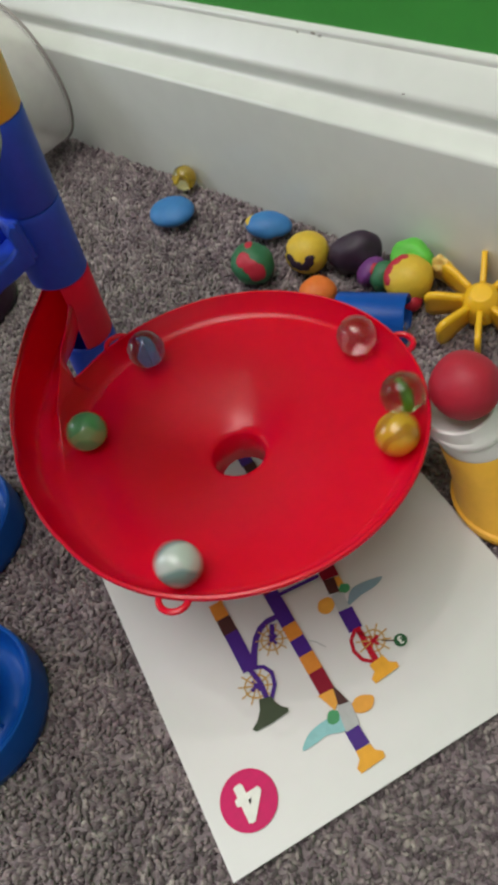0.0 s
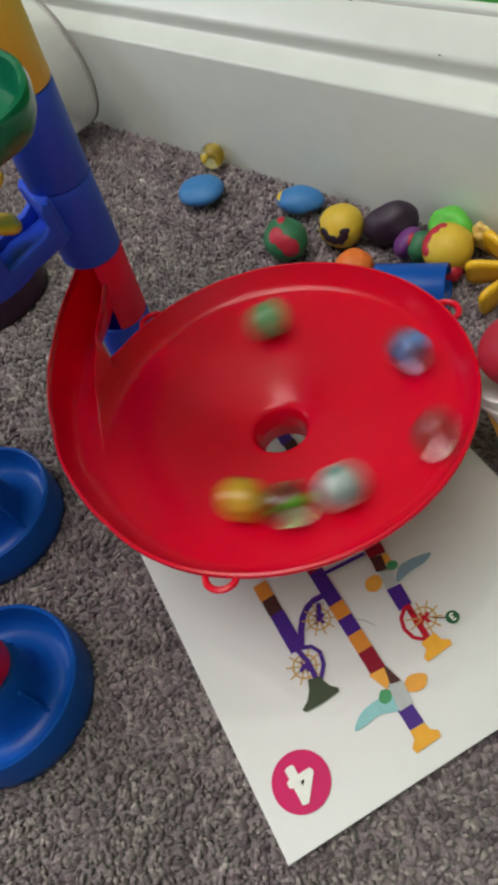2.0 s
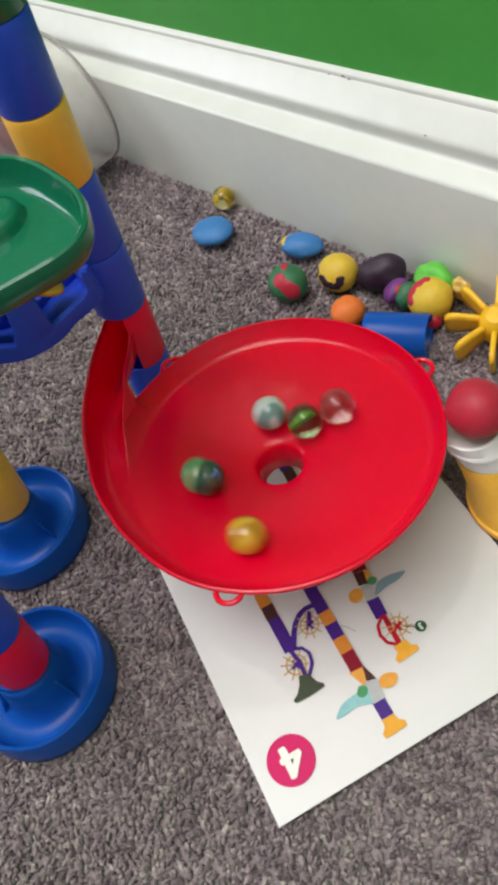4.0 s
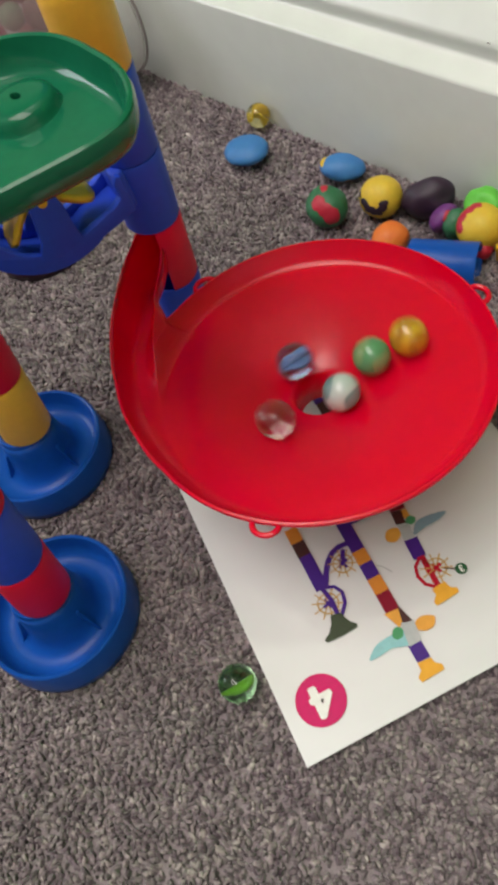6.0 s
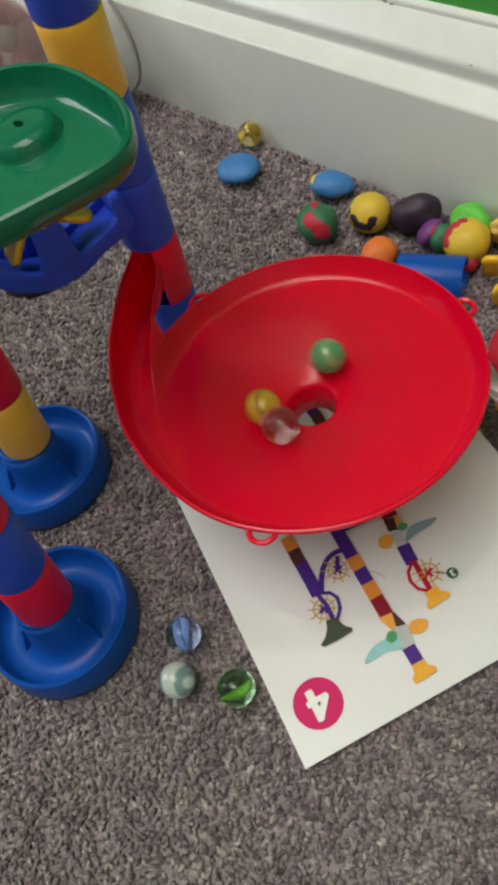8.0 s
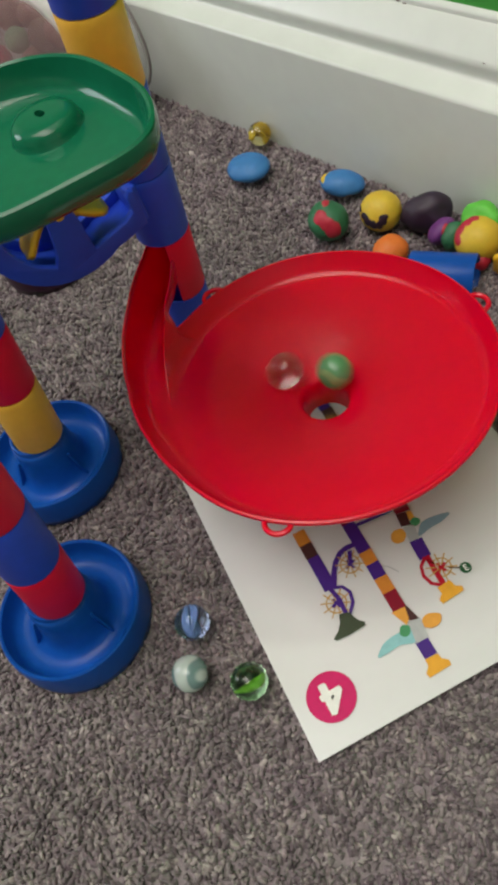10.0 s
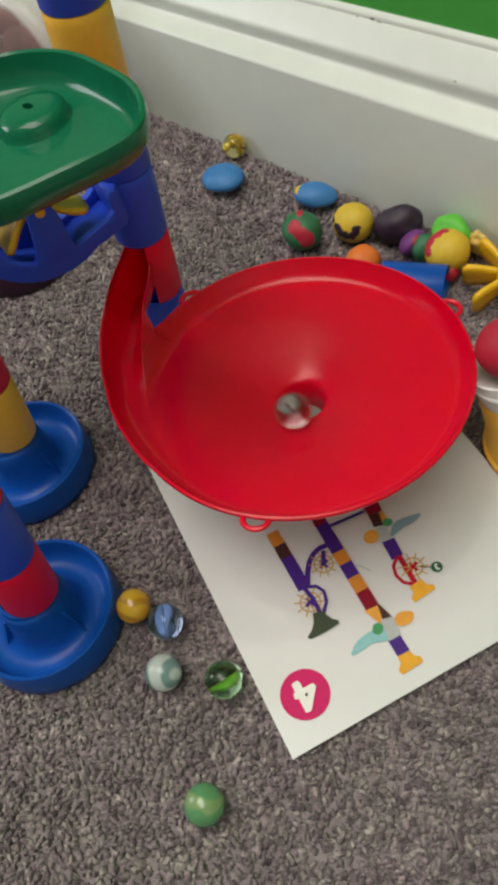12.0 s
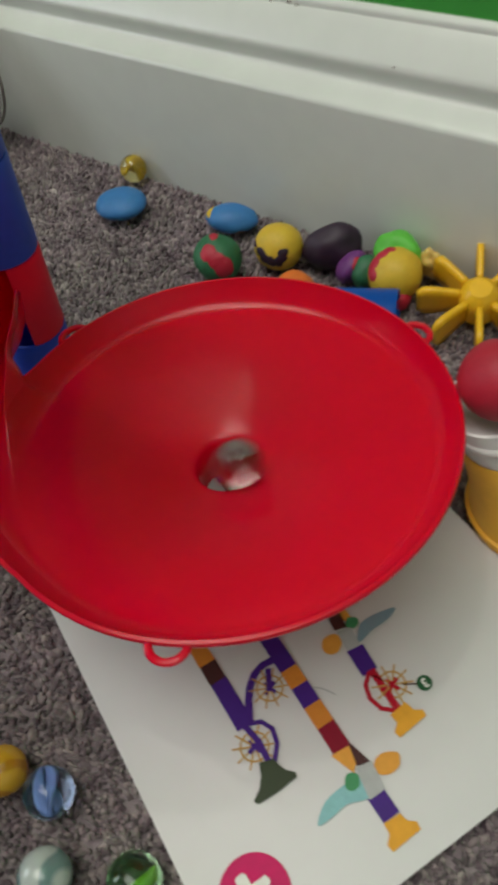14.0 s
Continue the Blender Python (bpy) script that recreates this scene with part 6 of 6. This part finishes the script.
        (7, -0.0638, 0.1337, 0.0616), (7.05, -0.0735, 0.1387, 0.0607), (7.1, -0.0853, 0.1395, 0.0598), (7.15, -0.0984, 0.1350, 0.0594),
        (7.2, -0.1071, 0.1249, 0.0596), (7.25, -0.1105, 0.1138, 0.0604), (7.3, -0.1084, 0.1028, 0.0613), (7.35, -0.1019, 0.0953, 0.0618),
        (7.4, -0.0926, 0.0915, 0.0620), (7.45, -0.0812, 0.0931, 0.0617), (7.5, -0.0719, 0.1000, 0.0611), (7.55, -0.0661, 0.1105, 0.0607),
        (7.6, -0.0660, 0.1226, 0.0604), (7.65, -0.0705, 0.1319, 0.0602), (7.7, -0.0783, 0.1378, 0.0599), (7.75, -0.0878, 0.1378, 0.0594),
        (7.8, -0.0970, 0.1331, 0.0589), (7.85, -0.1041, 0.1225, 0.0586), (7.9, -0.1040, 0.1101, 0.0588), (7.95, -0.0977, 0.0983, 0.0602),
        (8, -0.0844, 0.0923, 0.0617), (8.05, -0.0720, 0.0925, 0.0631), (8.1, -0.0618, 0.0969, 0.0640), (8.15, -0.0565, 0.1042, 0.0639),
        (8.2, -0.0552, 0.1125, 0.0634), (8.25, -0.0584, 0.1216, 0.0623), (8.3, -0.0657, 0.1296, 0.0609), (8.35, -0.0771, 0.1347, 0.0595),
        (8.4, -0.0898, 0.1338, 0.0585), (8.45, -0.0999, 0.1263, 0.0581), (8.5, -0.1034, 0.1151, 0.0582), (8.55, -0.0994, 0.1043, 0.0587),
        (8.6, -0.0897, 0.0987, 0.0592), (8.65, -0.0792, 0.0998, 0.0596), (8.7, -0.0710, 0.1066, 0.0598), (8.75, -0.0675, 0.1164, 0.0599),
        (8.8, -0.0690, 0.1267, 0.0599), (8.85, -0.0749, 0.1348, 0.0598), (8.9, -0.0839, 0.1390, 0.0598), (8.95, -0.0936, 0.1378, 0.0595),
        (9, -0.1021, 0.1317, 0.0594), (9.05, -0.1072, 0.1207, 0.0593), (9.1, -0.1055, 0.1081, 0.0595), (9.15, -0.0958, 0.0968, 0.0604),
        (9.2, -0.0807, 0.0958, 0.0608), (9.25, -0.0709, 0.1046, 0.0602), (9.3, -0.0689, 0.1176, 0.0595), (9.35, -0.0755, 0.1289, 0.0587),
        (9.4, -0.0877, 0.1335, 0.0584), (9.45, -0.1000, 0.1295, 0.0586), (9.5, -0.1071, 0.1186, 0.0593), (9.55, -0.1058, 0.1057, 0.0600),
        (9.6, -0.0967, 0.0965, 0.0606), (9.65, -0.0839, 0.0951, 0.0607), (9.7, -0.0730, 0.1019, 0.0603), (9.75, -0.0688, 0.1140, 0.0596),
        (9.8, -0.0731, 0.1261, 0.0588), (9.85, -0.0840, 0.1328, 0.0584), (9.9, -0.0967, 0.1312, 0.0584), (9.95, -0.1056, 0.1221, 0.0590),
        (10, -0.1068, 0.1095, 0.0597), (10.05, -0.0999, 0.0989, 0.0604), (10.1, -0.0880, 0.0949, 0.0606), (10.15, -0.0761, 0.0993, 0.0604),
        (10.2, -0.0696, 0.1100, 0.0597), (10.25, -0.0712, 0.1224, 0.0590), (10.3, -0.0802, 0.1310, 0.0584), (10.35, -0.0926, 0.1322, 0.0583),
        (10.4, -0.1030, 0.1255, 0.0586), (10.45, -0.1069, 0.1137, 0.0593), (10.5, -0.1026, 0.1022, 0.0600), (10.55, -0.0921, 0.0959, 0.0604),
        (10.6, -0.0799, 0.0975, 0.0603), (10.65, -0.0715, 0.1063, 0.0598), (10.7, -0.0704, 0.1183, 0.0590), (10.75, -0.0771, 0.1284, 0.0584),
        (10.8, -0.0885, 0.1321, 0.0581), (10.85, -0.0997, 0.1278, 0.0583), (10.9, -0.1058, 0.1175, 0.0589), (10.95, -0.1040, 0.1058, 0.0595),
        (11, -0.0954, 0.0978, 0.0600), (11.05, -0.0837, 0.0970, 0.0601), (11.1, -0.0741, 0.1036, 0.0596), (11.15, -0.0708, 0.1147, 0.0589),
        (11.2, -0.0753, 0.1253, 0.0582), (11.25, -0.0854, 0.1307, 0.0578), (11.3, -0.0965, 0.1286, 0.0579), (11.35, -0.1026, 0.1183, 0.0579),
        (11.4, -0.0996, 0.1074, 0.0580), (11.45, -0.0915, 0.1004, 0.0586), (11.5, -0.0806, 0.1003, 0.0592), (11.55, -0.0729, 0.1050, 0.0596),
        (11.6, -0.0690, 0.1125, 0.0596), (11.65, -0.0709, 0.1209, 0.0589), (11.7, -0.0775, 0.1272, 0.0581), (11.75, -0.0881, 0.1288, 0.0573),
        (11.8, -0.0970, 0.1234, 0.0570), (11.85, -0.1005, 0.1144, 0.0573), (11.9, -0.0974, 0.1055, 0.0578), (11.95, -0.0898, 0.1010, 0.0583),
        (12, -0.0810, 0.1021, 0.0585), (12.05, -0.0747, 0.1083, 0.0585), (12.1, -0.0733, 0.1171, 0.0581), (12.15, -0.0775, 0.1247, 0.0576),
        (12.2, -0.0854, 0.1283, 0.0572), (12.25, -0.0942, 0.1260, 0.0570), (12.3, -0.0997, 0.1188, 0.0571), (12.35, -0.0997, 0.1091, 0.0576),
        (12.4, -0.0929, 0.1018, 0.0583), (12.45, -0.0833, 0.1004, 0.0588), (12.5, -0.0749, 0.1055, 0.0590), (12.55, -0.0721, 0.1142, 0.0586),
        (12.6, -0.0753, 0.1226, 0.0579), (12.65, -0.0833, 0.1268, 0.0571), (12.7, -0.0921, 0.1250, 0.0565), (12.75, -0.0977, 0.1177, 0.0564),
        (12.8, -0.0962, 0.1092, 0.0565), (12.85, -0.0893, 0.1044, 0.0569), (12.9, -0.0812, 0.1064, 0.0571), (12.95, -0.0772, 0.1120, 0.0571),
        (13, -0.0773, 0.1187, 0.0569), (13.05, -0.0822, 0.1239, 0.0565), (13.1, -0.0898, 0.1249, 0.0563), (13.15, -0.0971, 0.1194, 0.0564),
        (13.2, -0.0977, 0.1101, 0.0568), (13.25, -0.0906, 0.1033, 0.0575), (13.3, -0.0809, 0.1047, 0.0577), (13.35, -0.0762, 0.1107, 0.0576),
        (13.4, -0.0761, 0.1180, 0.0572), (13.45, -0.0812, 0.1238, 0.0567), (13.5, -0.0895, 0.1250, 0.0563), (13.55, -0.0974, 0.1184, 0.0564),
        (13.6, -0.0962, 0.1084, 0.0567), (13.65, -0.0883, 0.1039, 0.0571), (13.7, -0.0801, 0.1072, 0.0571), (13.75, -0.0773, 0.1144, 0.0568),
        (13.8, -0.0804, 0.1216, 0.0564), (13.85, -0.0882, 0.1239, 0.0560), (13.9, -0.0959, 0.1184, 0.0559), (13.95, -0.0889, 0.1055, 0.0565),
        (14, -0.0805, 0.1116, 0.0560),)])
    walk(BLUE_M, [(t, rolling(x, y, z, min(t, 8.25), 95)) for t, x, y, z in (
        (0, -0.1477, 0.1240, 0.0667), (0.05, -0.1479, 0.1101, 0.0675), (0.1, -0.1410, 0.0883, 0.0688), (0.15, -0.1294, 0.0742, 0.0695),
        (0.2, -0.1142, 0.0644, 0.0701), (0.25, -0.0968, 0.0589, 0.0704), (0.3, -0.0788, 0.0585, 0.0706), (0.35, -0.0622, 0.0618, 0.0706),
        (0.4, -0.0473, 0.0690, 0.0703), (0.45, -0.0357, 0.0795, 0.0698), (0.5, -0.0274, 0.0924, 0.0708), (0.55, -0.0233, 0.1071, 0.0711),
        (0.6, -0.0232, 0.1222, 0.0706), (0.65, -0.0267, 0.1371, 0.0697), (0.7, -0.0335, 0.1507, 0.0689), (0.75, -0.0432, 0.1621, 0.0681),
        (0.8, -0.0553, 0.1709, 0.0670), (0.85, -0.0693, 0.1763, 0.0655), (0.9, -0.0842, 0.1780, 0.0639), (0.95, -0.0994, 0.1757, 0.0638),
        (1, -0.1133, 0.1697, 0.0640), (1.05, -0.1249, 0.1608, 0.0644), (1.1, -0.1337, 0.1495, 0.0650), (1.15, -0.1389, 0.1367, 0.0655),
        (1.2, -0.1404, 0.1229, 0.0661), (1.25, -0.1374, 0.1090, 0.0665), (1.3, -0.1303, 0.0961, 0.0668), (1.35, -0.1190, 0.0850, 0.0669),
        (1.4, -0.1048, 0.0777, 0.0669), (1.45, -0.0890, 0.0745, 0.0671), (1.5, -0.0729, 0.0760, 0.0673), (1.55, -0.0579, 0.0813, 0.0677),
        (1.6, -0.0451, 0.0902, 0.0679), (1.65, -0.0358, 0.1004, 0.0679), (1.7, -0.0297, 0.1111, 0.0676), (1.75, -0.0270, 0.1209, 0.0672),
        (1.8, -0.0273, 0.1302, 0.0667), (1.85, -0.0312, 0.1398, 0.0661), (1.9, -0.0381, 0.1483, 0.0655), (1.95, -0.0472, 0.1549, 0.0649),
        (2, -0.0584, 0.1593, 0.0642), (2.05, -0.0711, 0.1612, 0.0636), (2.1, -0.0846, 0.1595, 0.0629), (2.15, -0.0987, 0.1520, 0.0622),
        (2.2, -0.1079, 0.1434, 0.0619), (2.25, -0.1140, 0.1377, 0.0621), (2.3, -0.1186, 0.1308, 0.0625), (2.35, -0.1215, 0.1231, 0.0629),
        (2.4, -0.1224, 0.1150, 0.0633), (2.45, -0.1214, 0.1070, 0.0638), (2.5, -0.1186, 0.0995, 0.0642), (2.55, -0.1142, 0.0929, 0.0646),
        (2.6, -0.1084, 0.0875, 0.0649), (2.65, -0.1015, 0.0837, 0.0651), (2.7, -0.0940, 0.0816, 0.0652), (2.75, -0.0863, 0.0812, 0.0652),
        (2.8, -0.0787, 0.0827, 0.0651), (2.85, -0.0717, 0.0858, 0.0649), (2.9, -0.0656, 0.0905, 0.0646), (2.95, -0.0608, 0.0964, 0.0643),
        (3, -0.0574, 0.1032, 0.0639), (3.05, -0.0558, 0.1106, 0.0634), (3.1, -0.0559, 0.1182, 0.0629), (3.15, -0.0577, 0.1255, 0.0625),
        (3.2, -0.0612, 0.1322, 0.0620), (3.25, -0.0661, 0.1380, 0.0617), (3.3, -0.0722, 0.1424, 0.0614), (3.35, -0.0792, 0.1453, 0.0612),
        (3.4, -0.0866, 0.1466, 0.0611), (3.45, -0.0941, 0.1460, 0.0611), (3.5, -0.1014, 0.1438, 0.0612), (3.55, -0.1079, 0.1400, 0.0614),
        (3.6, -0.1133, 0.1347, 0.0618), (3.65, -0.1174, 0.1284, 0.0621), (3.7, -0.1200, 0.1212, 0.0626), (3.75, -0.1208, 0.1137, 0.0630),
        (3.8, -0.1198, 0.1061, 0.0635), (3.85, -0.1170, 0.0990, 0.0639), (3.9, -0.1127, 0.0927, 0.0643), (3.95, -0.1070, 0.0875, 0.0647),
        (4, -0.1003, 0.0838, 0.0649), (4.05, -0.0928, 0.0818, 0.0651), (4.1, -0.0850, 0.0816, 0.0651), (4.15, -0.0775, 0.0833, 0.0650),
        (4.2, -0.0704, 0.0867, 0.0649), (4.25, -0.0644, 0.0916, 0.0646), (4.3, -0.0597, 0.0979, 0.0642), (4.35, -0.0549, 0.1072, 0.0639),
        (4.4, -0.0529, 0.1193, 0.0636), (4.45, -0.0553, 0.1296, 0.0631), (4.5, -0.0610, 0.1383, 0.0625), (4.55, -0.0698, 0.1447, 0.0620),
        (4.6, -0.0806, 0.1480, 0.0615), (4.65, -0.0933, 0.1474, 0.0613), (4.7, -0.1045, 0.1419, 0.0613), (4.75, -0.1112, 0.1337, 0.0613),
        (4.8, -0.1143, 0.1233, 0.0613), (4.85, -0.1124, 0.1112, 0.0611), (4.9, -0.1050, 0.1007, 0.0609), (4.95, -0.0918, 0.0941, 0.0610),
        (5, -0.0773, 0.0965, 0.0610), (5.05, -0.0669, 0.1046, 0.0613), (5.1, -0.0614, 0.1163, 0.0616), (5.15, -0.0610, 0.1269, 0.0618),
        (5.2, -0.0642, 0.1356, 0.0617), (5.25, -0.0709, 0.1409, 0.0613), (5.3, -0.0801, 0.1430, 0.0607), (5.35, -0.0914, 0.1404, 0.0600),
        (5.4, -0.1011, 0.1326, 0.0593), (5.45, -0.1068, 0.1204, 0.0592), (5.5, -0.1049, 0.1081, 0.0594), (5.55, -0.0979, 0.1001, 0.0596),
        (5.6, -0.0881, 0.0971, 0.0598), (5.65, -0.0781, 0.1001, 0.0598), (5.7, -0.0714, 0.1081, 0.0595), (5.75, -0.0699, 0.1182, 0.0591),
        (5.8, -0.0741, 0.1272, 0.0588), (5.85, -0.0819, 0.1319, 0.0584), (5.9, -0.0911, 0.1317, 0.0581), (5.95, -0.0992, 0.1256, 0.0578),
        (6, -0.1025, 0.1158, 0.0579), (6.05, -0.0994, 0.1047, 0.0586), (6.1, -0.0894, 0.0984, 0.0593), (6.15, -0.0792, 0.0985, 0.0601),
        (6.2, -0.0709, 0.1038, 0.0604), (6.25, -0.0679, 0.1119, 0.0600), (6.3, -0.0698, 0.1206, 0.0592), (6.35, -0.0779, 0.1276, 0.0581),
        (6.4, -0.0887, 0.1283, 0.0571), (6.45, -0.0977, 0.1220, 0.0569), (6.5, -0.0997, 0.1125, 0.0571), (6.55, -0.0966, 0.1056, 0.0577),
        (6.6, -0.0906, 0.1013, 0.0582), (6.65, -0.0824, 0.1012, 0.0586), (6.7, -0.0753, 0.1062, 0.0587), (6.75, -0.0727, 0.1147, 0.0583),
        (6.8, -0.0760, 0.1233, 0.0578), (6.85, -0.0840, 0.1278, 0.0572), (6.9, -0.0931, 0.1262, 0.0569), (6.95, -0.0989, 0.1191, 0.0568),
        (7, -0.0979, 0.1099, 0.0569), (7.05, -0.0899, 0.1048, 0.0568), (7.1, -0.0821, 0.1091, 0.0560), (7.15, -0.0848, 0.1173, 0.0537),
        (7.2, -0.0888, 0.1167, 0.0510), (7.3, -0.0886, 0.1112, 0.0483), (7.4, -0.0870, 0.1113, 0.0469), (7.48, -0.0881, 0.1127, 0.0462),
        (7.55, -0.0881, 0.1127, 0.0095), (7.6, -0.0821, 0.0400, 0.0095), (7.7, -0.0755, 0.0113, 0.0095), (7.8, -0.0746, 0.0030, 0.0095),
        (8.25, -0.0808, 0.0041, 0.0075), (14, -0.0808, 0.0041, 0.0075),)])


motions()
